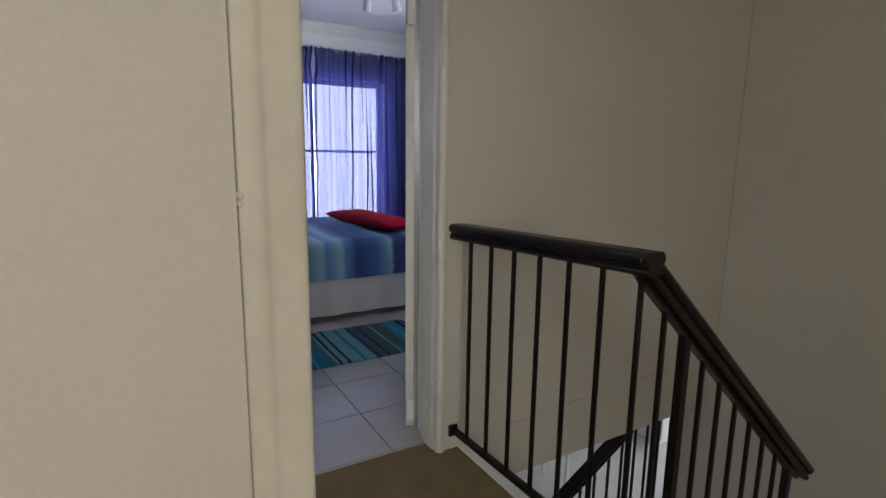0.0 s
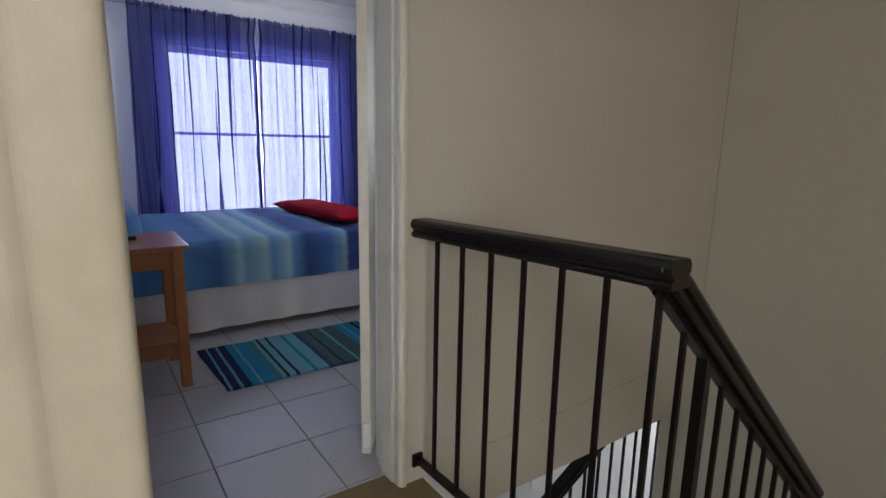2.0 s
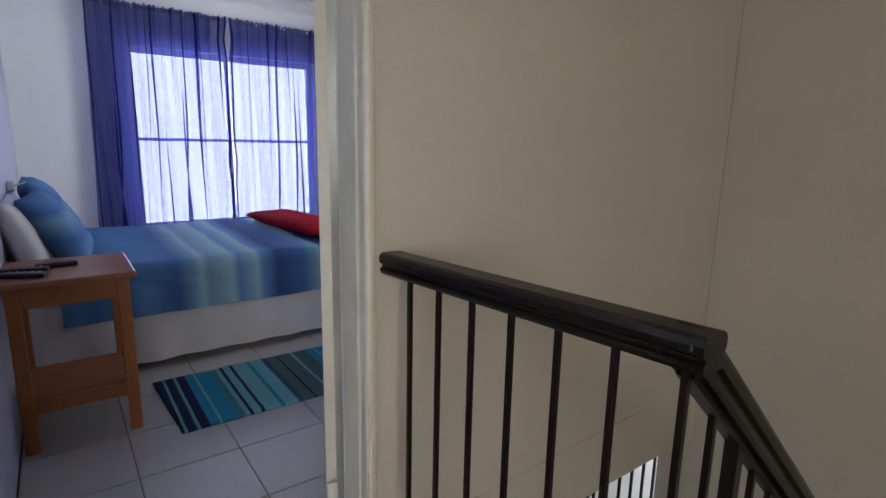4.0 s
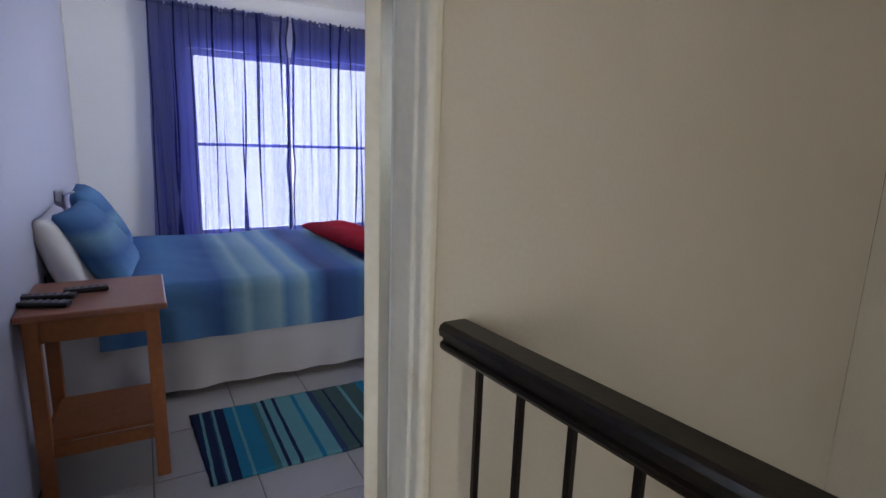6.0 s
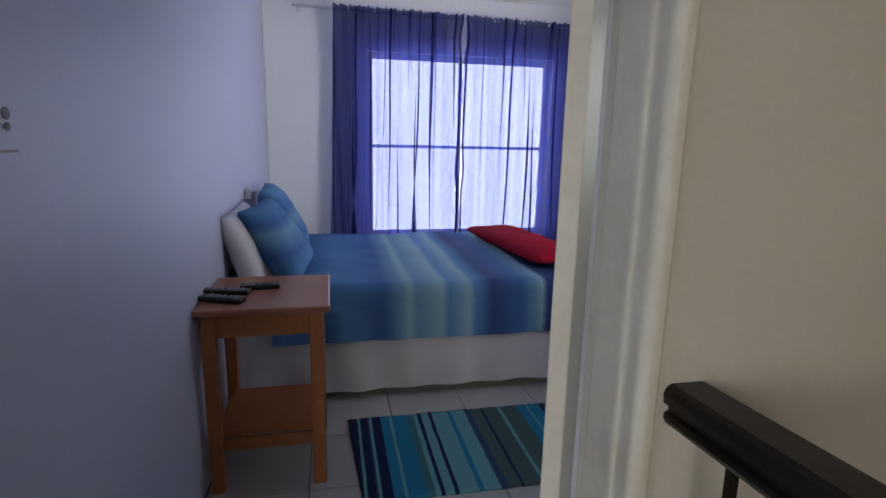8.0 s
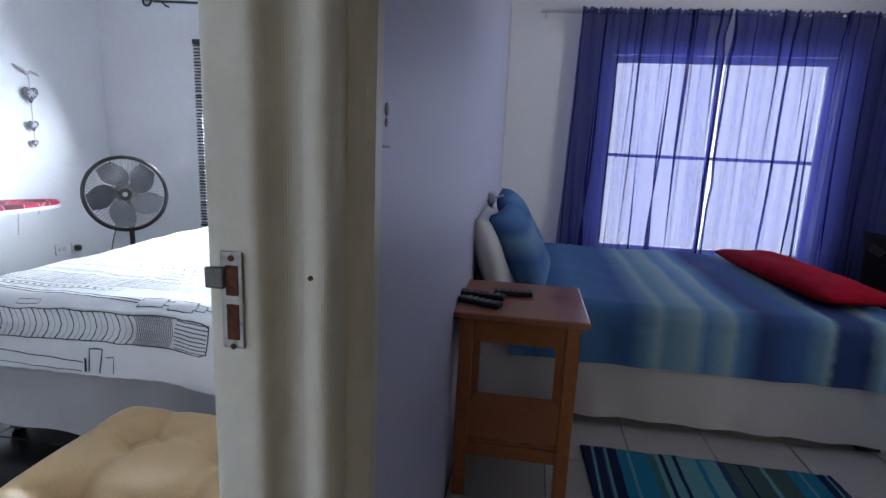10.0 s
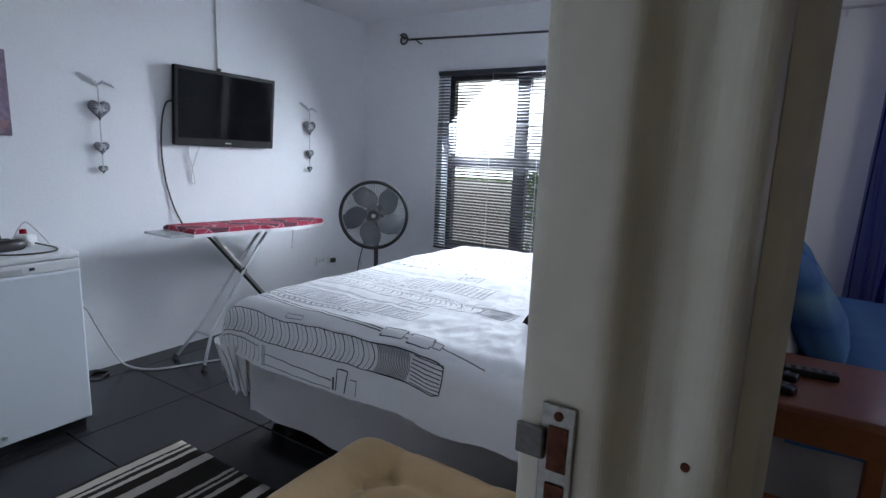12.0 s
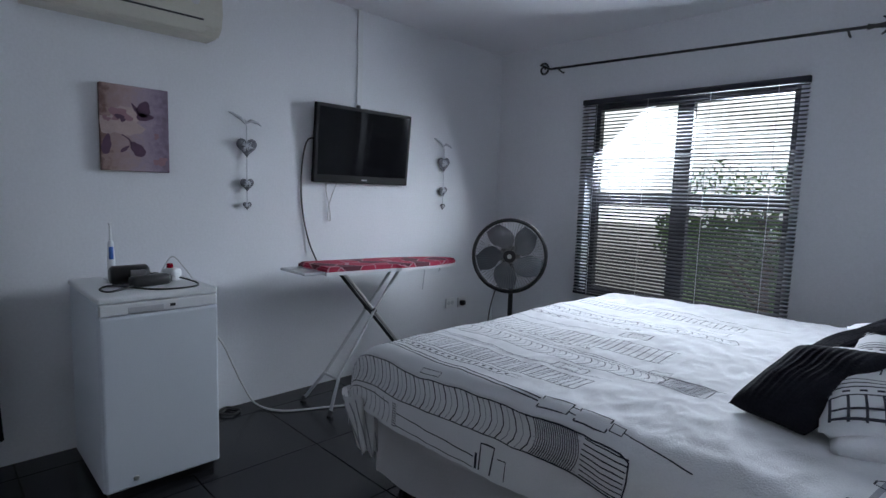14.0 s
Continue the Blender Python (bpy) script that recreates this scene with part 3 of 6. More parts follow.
disc_prism(notch, (0.2560, 1.1345, 1.197), (0, -1, 0), 0.0055, 0.0025, 14, 0.001)
disc_prism(notch, (0.2560, 1.1345, 1.187), (0, -1, 0), 0.0045, 0.0025, 12, 0.001)
part("latch_keep", notch, GLOSS, door_2, "painted-over latch keep")
structure("lintel_white_door", boxes((0.19, 0.335, 1.30, 2.30, 2.06, TOP), (0.2508, 0.335, 1.14, 1.299, 2.06, TOP)), CREAM, "cream painted wall over the door", "wall")
marks = bmesh.new()
disc_prism(marks, (0.2725, 2.563, 1.345), (1, 0, 0), 0.010, 0.001, 10)
disc_prism(marks, (0.2725, 2.563, 1.325), (1, 0, 0), 0.007, 0.001, 10)
box(marks, 0.2722, 0.2735, 2.535, 2.585, 1.286, 1.290)
tagged(part("wall_mark", marks, INK_GREY), "grey scuff marks on the lilac wall", "stain", kind="structure")

# ---------------------------------------------------------------- stair railing
railing = thing("stair_railing", 1.30, 1.33, 0.0, "dark brown varnished railing with slim metal balusters", "railing")
RX, RY = 1.284, 1.363
handrail = [(-0.030, -0.030), (0.030, -0.030), (0.034, -0.022), (0.034, -0.014), (0.027, -0.010), (0.027, -0.004), (0.036, 0.002), (0.038, 0.016), (0.034, 0.026), (0.026, 0.031), (-0.026, 0.031), (-0.034, 0.026), (-0.038, 0.016), (-0.036, 0.002), (-0.027, -0.004), (-0.027, -0.010), (-0.034, -0.014), (-0.034, -0.022)]
part("handrail", sweep(bmesh.new(), handrail, [(RX - 0.026, WA + 0.004, 0.947), (RX, RY - 0.040, 0.980)]), RAIL, railing)
SL = -0.90
DX, DZ = 1.015, 1.015 * SL
part("stair_handrail", sweep(bmesh.new(), handrail, [(RX - 0.012, RY, 0.988), (RX + 0.004 + DX, RY, 0.977 + DZ)]), RAIL, railing)
part("under_strap", sweep(bmesh.new(), [(-0.015, -0.040), (0.015, -0.040), (0.015, -0.029), (-0.015, -0.029)], [(RX + 0.02, RY, 0.958), (RX + DX - 0.03, RY, 0.985 + (DX - 0.03) * SL - 0.018)]), RAIL, railing)
scratch = bmesh.new()
box(scratch, RX - 0.0385, RX - 0.0375, RY - 0.024, RY - 0.020, 0.986, 0.996, 0.0)
part("worn_corner", scratch, WORN_STEEL, railing, "bare metal where the varnish has chipped")
part("bottom_rail", sweep(bmesh.new(), [(-0.012, -0.010), (0.012, -0.010), (0.012, 0.010), (-0.012, 0.010)], [(RX - 0.026, WA - 0.008, 0.085), (RX, RY, 0.085)]), RAIL, railing)
wb = bmesh.new()
box(wb, RX - 0.052, RX - 0.010, WA - 0.012, WA + 0.001, 0.062, 0.112, 0.003)
part("wall_bracket", wb, RAIL, railing)
for k in range(7):
    x, y = RX - 0.022 + 0.022 * k / 6, 2.145 - 0.1303 * k
    part("baluster", boxes((x - 0.0065, x + 0.0065, y - 0.0065, y + 0.0065, 0.085 if k < 6 else -0.15, 0.922 + 0.005 * k), bevel=0.0015), RAIL, railing)
for k in range(9):
    x = RX + 0.107 + 0.1 * k
    z = 0.848 - 0.90 * (x - 1.39) + 0.01
    w = 0.0135 if k in (1, 8) else 0.0065
    part("newel" if k in (1, 8) else "baluster", boxes((x - w, x + w, RY - w, RY + w, z - 1.02, z), bevel=0.0015), RAIL, railing)
    if w < 0.01:
        part("collar", boxes((x - 0.010, x + 0.010, RY - 0.010, RY + 0.010, z - 0.024, z - 0.006), bevel=0.003), RAIL, railing)
structure("stair_string", sweep(bmesh.new(), [(-0.03, -0.14), (0.03, -0.14), (0.03, 0.14), (-0.03, 0.14)], [(RX - 0.02, RY, -0.12), (3.12, RY, -0.12 + (3.12 - RX) * SL)]), CREAM, "cream painted string of the stairs", "stairs")
steps = bmesh.new()
for k in range(9):
    box(steps, LAND_X + 0.2 * k, LAND_X + 0.2 * (k + 1) + 0.02, 0.35, RY - 0.03, -0.178 * (k + 1) - 0.16, -0.178 * (k + 1), 0.004)
structure("stairs_upper", steps, CARPET, "brown carpeted stairs going down", "stairs")
# lower flight's railing and the room downstairs
low = thing("lower_stair_railing", 2.1, 2.5, -1.9, "dark railing of the lower flight of stairs", "railing")
part("handrail", sweep(bmesh.new(), handrail, [(1.30, 2.50, -1.23), (2.92, 2.50, -0.285)]), RAIL, low)
for k in range(20):
    x = 1.40 + 0.115 * k
    z = min(-1.26 + (x - 1.30) * 0.583, -0.25)
    part("baluster", boxes((x - 0.0065, x + 0.0065, 2.4935, 2.5065, z - 1.0, z)), RAIL, low)
low_steps = bmesh.new()
for k in range(6):
    box(low_steps, 1.2 + 0.25 * k, 3.119, 1.42, 2.52, -2.70, -2.70 + 0.178 * (k + 1), 0.0)
structure("stairs_lower", low_steps, CARPET, "carpeted lower flight of stairs", "stairs")
cup = thing("tall_cupboard", 6.6, 5.0, -2.7, "white painted tall cupboard downstairs", "cupboard")
part("body", boxes((6.2, 7.4, 4.75, 5.2, -2.69, -0.5), bevel=0.006), WHITE_GLOSS, cup)
for x in (6.21, 6.81):
    part("door", boxes((x, x + 0.58, 4.73, 4.75, -2.62, -0.55), bevel=0.004), WHITE_GLOSS, cup)
poster = thing("framed_picture", 5.0, 5.17, -2.1, "dark framed picture hung downstairs", "picture")
part("frame", boxes((4.75, 5.45, 5.17, 5.198, -2.35, -1.75), bevel=0.004), BLACK_PLASTIC, poster)
part("print", boxes((4.80, 5.40, 5.165, 5.1695, -2.30, -1.80)), ROSE_DARK, poster)
bench = thing("side_table", 3.9, 4.75, -2.7, "white side table downstairs", "table")
part("tabletop", boxes((3.5, 4.4, 4.6, 5.1, -2.02, -1.98), bevel=0.005), WHITE_GLOSS, bench)
for x in (3.54, 4.36):
    for y in (4.64, 5.06):
        part("leg", boxes((x - 0.02, x + 0.02, y - 0.02, y + 0.02, -2.7, -2.02)), WHITE_GLOSS, bench)

# ---------------------------------------------------------------- blue bedroom
def window(name, x0, x1, z0, z1, y, material, label, cols, bars, half=0.035):
    """A window in an opening of a wall that faces the room at y: outer frame, mullions, bars, panes and sill."""
    w = thing(name, (x0 + x1) / 2, y, z0, label, "window", kind="structure")
    f = 0.05
    fr = bmesh.new()
    for r in ((x0, x0 + f, y, y + 0.06, z0, z1), (x1 - f, x1, y, y + 0.06, z0, z1), (x0 + f, x1 - f, y, y + 0.06, z0, z0 + f), (x0 + f, x1 - f, y, y + 0.06, z1 - f, z1)):
        box(fr, *r, bevel=0.003, seg=1)
    part("window_frame", fr, material, w)
    xs = [x0 + f + (x1 - x0 - 2 * f) * k / cols for k in range(cols + 1)]
    for x in xs[1:-1]:
        part("mullion", boxes((x - half, x + half, y + 0.002, y + 0.058, z0 + f, z1 - f), bevel=0.003), material, w)
    for z in bars:
        for a, b in zip(xs, xs[1:]):
            part("glazing_bar", boxes((a + (half + 0.001 if a > xs[0] else 0.001), b - (half + 0.001 if b < xs[-1] else 0.001), y + 0.004, y + 0.056, z - 0.8 * half, z + 0.8 * half), bevel=0.003), material, w)
    zs = [z0 + f, *bars, z1 - f]
    for a, b in zip(xs, xs[1:]):
        for c, d in zip(zs, zs[1:]):
            p = part("pane", boxes((a, b, y + 0.028, y + 0.032, c, d)), GLASS, w)
            p.visible_shadow = False
    return w


window("window_1", BWIN[0], BWIN[1], BWIN[2], BWIN[3], BY1 + 0.09, WHITE_GLOSS, "white framed window behind the blue curtains", 2, [1.27], 0.017)
part("window_sill", boxes((BWIN[0] - 0.03, BWIN[1] + 0.03, BY1 - 0.025, BY1 + 0.20, BWIN[2] - 0.03, BWIN[2] + 0.001), bevel=0.005), WHITE_GLOSS, bpy.data.objects["window_1"])

structure("corner_bead", boxes((0.2725, 0.284, 6.087, 6.0985, 0.0, 2.47), bevel=0.003), WHITE_GLOSS, "white sealed corner of the bedroom walls", "trim")
rod = thing("curtain_rod", 1.8, 6.03, 2.30, "grey metal curtain rod on small brackets", "curtain rod")
part("pole", tube(bmesh.new(), [(0.50, 6.03, 2.305), (3.26, 6.03, 2.275)], 0.011, 12), STEEL_TUBE, rod)
for x, z in ((0.54, 2.304), (3.20, 2.276)):
    b = bmesh.new()
    tube(b, [(x, 6.03, z - 0.02), (x, 6.095, z - 0.03)], 0.006, 8)
    tube(b, [(x, 6.03, z - 0.045), (x, 6.03, z)], 0.007, 8)
    part("bracket", b, STEEL_TUBE, rod)


def curtain(x0, x1, seed, lean, hem, side):
    """One gathered curtain panel with a ruffled heading, soft waves and sharp folds, gathered thicker at the inner hem."""
    rnd = random.Random(seed)
    ph = [rnd.uniform(0, math.tau) for _ in range(6)]
    folds = [((k + rnd.uniform(0.1, 0.9)) / 17, rnd.uniform(0.016, 0.044), rnd.uniform(0.006, 0.012), rnd.uniform(-0.035, 0.035), rnd.uniform(0.3, 1.2)) for k in range(17)]
    folds += [(0.02, 0.035, 0.016, 0.0, 0.2), (0.98, 0.035, 0.016, 0.0, 0.2)]
    folds += [(hem + side * q, 0.032, 0.010, 0.0, 0.3) for q in (0.012, 0.034, 0.058)]

    def f(u, v):
        z = 0.10 + 2.225 * v
        x = x0 + (x1 - x0) * u + lean(u) * (1 - v)
        y = 6.018 + 0.012 * math.sin(u * 34 + ph[2] + 0.6 * math.sin(v * 2)) + 0.006 * math.sin(u * 71 + ph[3] + v)
        for c, a, w, drift, vary in folds:
            d = (u - c - drift * (1 - v) - 0.004 * math.sin(v * 9 + c * 50)) / w
            if abs(d) < 4:
                k = a * (0.62 + 0.38 * math.sin(v * 5 * vary + c * 40))
                x -= k * d * math.exp(-d * d)
                y -= 0.35 * k * math.exp(-d * d)
        near = max(0.0, 1 - 10 * abs(u - hem))
        x += side * near * (0.020 * math.exp(-((z - 2.14) / 0.11) ** 2) + 0.018 * math.exp(-((z - 1.10) / 0.13) ** 2) - 0.008)
        if v > 0.94:
            y -= 0.016
        if v > 0.955:
            y += 0.010 * math.sin(u * 260)
            z += 0.006 * math.sin(u * 190 + ph[5]) + 0.004 * math.sin(u * 97)
        z -= 0.030 * (x - 0.8) / 2.3
        return (x, y, z)
    return sheet(f, 800, 40)


c1 = tagged(part("curtain", curtain(0.785, 1.832, 3, lambda u: -0.022 * u - 0.035 * (1 - u), 1.0, -1), CURTAIN, smooth=True), "deep blue sheer curtain drawn across the window", "curtain", "bedroom curtains")
c2 = tagged(part("curtain", curtain(1.838, 3.13, 8, lambda u: -0.022 * (1 - u) + 0.02 * u, 0.0, 1), CURTAIN, smooth=True), "deep blue sheer curtain drawn across the window", "curtain", "bedroom curtains")


def drape(a, b, flat, r=0.07, flare=0.06):
    """Where cloth lies that covers a bed: a, b are lengths along the cloth in x and y; flat gives the bed's edges x0, x1, y0, y1 and top z."""
    x0, x1, y0, y1, top = flat

    def over(d):
        if d <= 0:
            return 0.0, 0.0
        q = r * math.pi / 2
        if d < q:
            t = d / r
            return r * math.sin(t), r * (1 - math.cos(t))
        return r + flare * (d - q), r + (d - q)
    hx, dx = over(x0 - a) if a < x0 else over(a - x1)
    hy, dy = over(y0 - b) if b < y0 else over(b - y1)
    x = min(max(a, x0), x1) + (-hx if a < x0 else hx)
    y = min(max(b, y0), y1) + (-hy if b < y0 else hy)
    drop = math.hypot(dx, dy) if dx and dy else dx + dy
    return x, y, top - drop


# bed
BB = (0.34, 2.20, 4.22, 5.66, 0.600)
bed_b = thing("bed", 1.27, 4.95, 0.0, "double bed with a white valance on dark feet", "bed")
mat_b = boxes((0.285, 2.20, 4.20, 5.68, 0.30, 0.585), bevel=0.06)
part("mattress", mat_b, SHEET, bed_b, smooth=True)
def skirt_line(u):
    L1, L2, L3 = 1.90, 1.46, 1.90
    s = u * (L1 + L2 + L3)
    if s < L1:
        return 0.30 + s, 4.165, 0, -1
    if s < L1 + L2:
        return 2.215, 4.165 + s - L1, 1, 0
    return 2.215 - (s - L1 - L2), 5.66, 0, 1
def skirt(u, v):
    x, y, nx, ny = skirt_line(u)
    w = 0.010 * math.sin(u * 130) + 0.012 * noise.noise(Vector((u * 30, v * 2, 0)))
    w *= 1 - v
    return (x + nx * w, y + ny * w, 0.050 + 0.385 * v + 0.012 * noise.noise(Vector((u * 9, 1, 3))) * (1 - v))
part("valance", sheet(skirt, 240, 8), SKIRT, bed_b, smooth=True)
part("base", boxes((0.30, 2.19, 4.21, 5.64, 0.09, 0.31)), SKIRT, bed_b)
for x in (0.42, 2.12):
    for y in (4.26, 5.58):
        part("foot", boxes((x - 0.05, x + 0.05, y - 0.04, y + 0.04, 0.0, 0.09), bevel=0.006), BLACK_PLASTIC, bed_b)
part("headboard", boxes((0.2745, 0.284, 4.20, 5.68, 0.45, 0.70), bevel=0.003), BLACK_PLASTIC, bed_b)

def blanket(u, v):
    a, b = 0.46 + 2.02 * u, 3.90 + 1.98 * v
    x, y, z = drape(a, b, BB, 0.06, 0.05)
    n = noise.noise(Vector((a * 2.3, b * 2.3, 5))) * 0.014 + noise.noise(Vector((a * 7, b * 7, 9))) * 0.004
    z += n + 0.01
    if z < 0.5:
        y += 0.015 * noise.noise(Vector((a * 7, 1, 2)))
        x += 0.015 * noise.noise(Vector((b * 7, 4, 2)))
    return (x, y, z)
tagged(part("blanket", sheet(blanket, 150, 130), BLANKET, smooth=True), "blue and teal striped blanket spread over the bed", "blanket")

def place_cushion(name, w, d, t, seed, m, material, label, category, group="", pinch=0.10, wrinkle=0.012):
    return tagged(part(name, moved(cushion(w, d, t, seed, pinch, wrinkle), m), material, smooth=True), label, category, group)
place_cushion("pillow", 0.60, 0.42, 0.15, 4, pose(0.352, 4.38, 0.775, 0, -110, 0) @ pose(0, 0, 0, 0, 0, 90), SHEET, "white pillow propped against the lilac wall", "pillow", "pillows on the blue bed", 0.04)
place_cushion("pillow", 0.60, 0.44, 0.17, 7, pose(0.485, 4.44, 0.800, 0, -124, -5) @ pose(0, 0, 0, 0, 0, 90), PILLOW_BLUE, "blue striped pillow leaning on the white pillow", "pillow", "pillows on the blue bed", 0.04)
place_cushion("pillow", 0.60, 0.44, 0.17, 9, pose(0.46, 5.06, 0.835, 0, -122, 4) @ pose(0, 0, 0, 0, 0, 90), PILLOW_BLUE, "blue striped pillow standing at the head of the bed", "pillow", "pillows on the blue bed", 0.04)
clip = bmesh.new()
tube(clip, [(0.30, 4.82, 1.00), (0.36, 4.82, 1.02), (0.38, 4.82, 0.985), (0.35, 4.82, 0.97)], 0.006, 8)
box(clip, 0.275, 0.31, 4.79, 4.85, 0.97, 1.03, 0.006)
tagged(part("wall_hook", clip, CHROME), "small metal hook on the lilac wall", "hook")

# folded red throw across the foot
red = cushion(0.36, 1.20, 0.105, 12, 0.03, 0.010, 26)
red = moved(red, pose(2.00, 4.93, 0.665, 0, 0, 6))
throw = tagged(part("throw", red, RED, smooth=True), "crimson fleece throw folded across the blue blanket", "throw")

# nightstand
ns = thing("nightstand", 0.50, 3.76, 0.0, "orange pine nightstand with a lower shelf", "nightstand")
part("top", boxes((0.275, 0.742, 3.490, 3.965, 0.700, 0.725), bevel=0.006), WOOD_TOP, ns, "reddish varnished top")
for x in (0.318, 0.690):
    for y in (3.533, 3.920):
        part("leg", boxes((x - 0.024, x + 0.024, y - 0.024, y + 0.024, 0.0, 0.700), bevel=0.004), WOOD, ns)
for y in (3.533, 3.920):
    part("apron", boxes((0.342, 0.666, y - 0.010, y + 0.010, 0.612, 0.6995), bevel=0.002), WOOD, ns)
    part("shelf_rail", boxes((0.342, 0.666, y - 0.010, y + 0.010, 0.165, 0.215), bevel=0.002), WOOD, ns)
for x in (0.318, 0.690):
    part("apron", boxes((x - 0.010, x + 0.010, 3.557, 3.896, 0.612, 0.6995), bevel=0.002), WOOD, ns)
    part("shelf_rail", boxes((x - 0.010, x + 0.010, 3.557, 3.896, 0.165, 0.215), bevel=0.002), WOOD, ns)
part("shelf", boxes((0.329, 0.679, 3.544, 3.909, 0.2155, 0.232), bevel=0.002), WOOD, ns)

def remote(x, y, z, rz, length, label):
    r = thing("remote_control", x, y, z, label, "remote control", "remote controls on the nightstand")
    m = pose(x, y, z, 0, 0, rz)
    part("case", moved(boxes((-0.023, 0.023, -length / 2, length / 2, 0.0, 0.020), bevel=0.006), m), BLACK_PLASTIC, r, smooth=False)
    for i in range(3):
        for j in range(5):
            part("button", moved(boxes((-0.014 + 0.011 * i, -0.006 + 0.011 * i, -length * 0.38 + 0.026 * j, -length * 0.38 + 0.026 * j + 0.011, 0.0195, 0.0225)), m), INK_GREY, r)
remote(0.355, 3.60, 0.7255, 68, 0.17, "black plastic remote control on the nightstand")
remote(0.345, 3.70, 0.7255, 78, 0.20, "long black remote control with grey buttons")
remote(0.47, 3.76, 0.7255, 95, 0.15, "small black remote control beside the pillow")

def rug_fn(x0, x1, y0, y1, sk, ztop, seed):
    bm = bmesh.new()
    n, m = 60, 34
    def f(u, v, z):
        x = x0 + (x1 - x0) * u + sk * v
        y = y0 + (y1 - y0) * v + 0.006 * noise.noise(Vector((u * 12, v, seed)))
        return (x + 0.004 * noise.noise(Vector((u, v * 12, seed))), y, z + (0.003 * noise.noise(Vector((u * 6, v * 6, seed))) + 0.0015 * math.sin(u * 190) if z > 0.005 else 0))
    for z in (ztop, 0.0008):
        vs = [[bm.verts.new(f(i / n, j / m, z)) for j in range(m + 1)] for i in range(n + 1)]
        for i in range(n):
            for j in range(m):
                bm.faces.new((vs[i][j], vs[i + 1][j], vs[i + 1][j + 1], vs[i][j + 1]))
        if z == ztop:
            keep = vs
    for i in range(n):
        for j, s in ((0, 0), (m, m)):
            bm.faces.new((keep[i][j], keep[i + 1][j], vs[i + 1][j], vs[i][j]))
    for j in range(m):
        for i in (0, n):
            bm.faces.new((keep[i][j], keep[i][j + 1], vs[i][j + 1], vs[i][j]))
    return bm
rug_b = tagged(part("rug", rug_fn(0.845, 1.86, 3.345, 3.955, -0.035, 0.012, 2), RUG, smooth=True), "teal and navy striped woven rag rug on the tiles", "rug")

# swivel chair and the dark board on the floor
chair = thing("office_chair", 2.75, 4.75, 0.0, "black padded swivel chair beyond the foot of the bed", "chair")
back = cushion(0.46, 0.50, 0.09, 21, 0.04, 0.004)
part("backrest", moved(back, pose(2.58, 4.92, 0.68, 0, 84, 30)), BLACK_CLOTH, chair, smooth=True)
part("seat", moved(cushion(0.48, 0.48, 0.09, 22, 0.03, 0.004), pose(2.80, 4.80, 0.47, 0, 0, 30)), BLACK_CLOTH, chair, smooth=True)
part("back_stem", tube(bmesh.new(), [(2.60, 4.91, 0.60), (2.62, 4.90, 0.45), (2.75, 4.82, 0.40)], 0.018, 8), BLACK_PLASTIC, chair)
part("gas_lift", tube(bmesh.new(), [(2.80, 4.80, 0.10), (2.80, 4.80, 0.44)], 0.025, 12), CHROME, chair)
part("armrest", tube(bmesh.new(), [(2.47, 4.98, 0.80), (2.43, 5.02, 0.83)], 0.022, 8), BLACK_PLASTIC, chair)
for k in range(5):
    a = k * math.tau / 5 + 0.4
    spoke = part("spoke", tube(bmesh.new(), [(2.80, 4.80, 0.12), (2.80 + 0.26 * math.cos(a), 4.80 + 0.26 * math.sin(a), 0.07)], [0.024, 0.016], 8), BLACK_PLASTIC, chair)
    part("castor", disc_prism(bmesh.new(), (2.80 + 0.26 * math.cos(a) - 0.02, 4.80 + 0.26 * math.sin(a), 0.0275), (1, 0, 0), 0.027, 0.04, 14, 0.004), BLACK_PLASTIC, spoke)
desk = thing("desk", 3.1, 5.2, 0.0, "dark wooden desk against the wall", "desk")
part("tabletop", boxes((2.86, 3.355, 4.55, 5.75, 0.70, 0.735), bevel=0.004), BLACK_PLASTIC, desk)
for y in (4.60, 5.70):
    part("leg_panel", boxes((2.90, 3.35, y - 0.02, y + 0.02, 0.0, 0.70), bevel=0.003), BLACK_PLASTIC, desk)
# ceiling light of the blue bedroom
lamp = thing("ceiling_light", 2.05, 4.85, TOP, "small white ceiling light with two spots", "ceiling light")
part("base", disc_prism(bmesh.new(), (2.05, 4.85, TOP - 0.025), (0, 0, 1), 0.06, 0.024, 24, 0.006), WHITE_PLASTIC, lamp)
for dx, dy in ((-0.09, 0.02), (0.13, -0.12)):
    part("spot", tube(bmesh.new(), [(2.05 + dx, 4.85 + dy, TOP - 0.14), (2.05 + dx * 0.9, 4.85 + dy * 0.9, TOP - 0.06), (2.05 + dx * 0.8, 4.85 + dy * 0.8, TOP - 0.02)], [0.038, 0.034, 0.012], 16), WHITE_PLASTIC, lamp)

# ---------------------------------------------------------------- white bedroom
window("window_2", WIN[0], WIN[1], WIN[2], WIN[3], WY1 + 0.09, FRAME_DARK, "dark aluminium window behind a black blind", 2, [1.285], 0.055)
blind = thing("venetian_blind", -1.42, WY1 - 0.03, 2.0, "black horizontal slat blind, half open", "blind")
BL0, BL1, BLT, BLB = -2.118, -0.702, 2.000, 0.560
part("head_rail", boxes((BL0, BL1, WY1 - 0.050, WY1 - 0.008, BLT - 0.035, BLT), bevel=0.003), BLIND, blind)
part("bottom_rail", boxes((BL0, BL1, WY1 - 0.045, WY1 - 0.012, BLB - 0.006, BLB + 0.012), bevel=0.003), BLIND, blind)
slat_bm = bmesh.new()
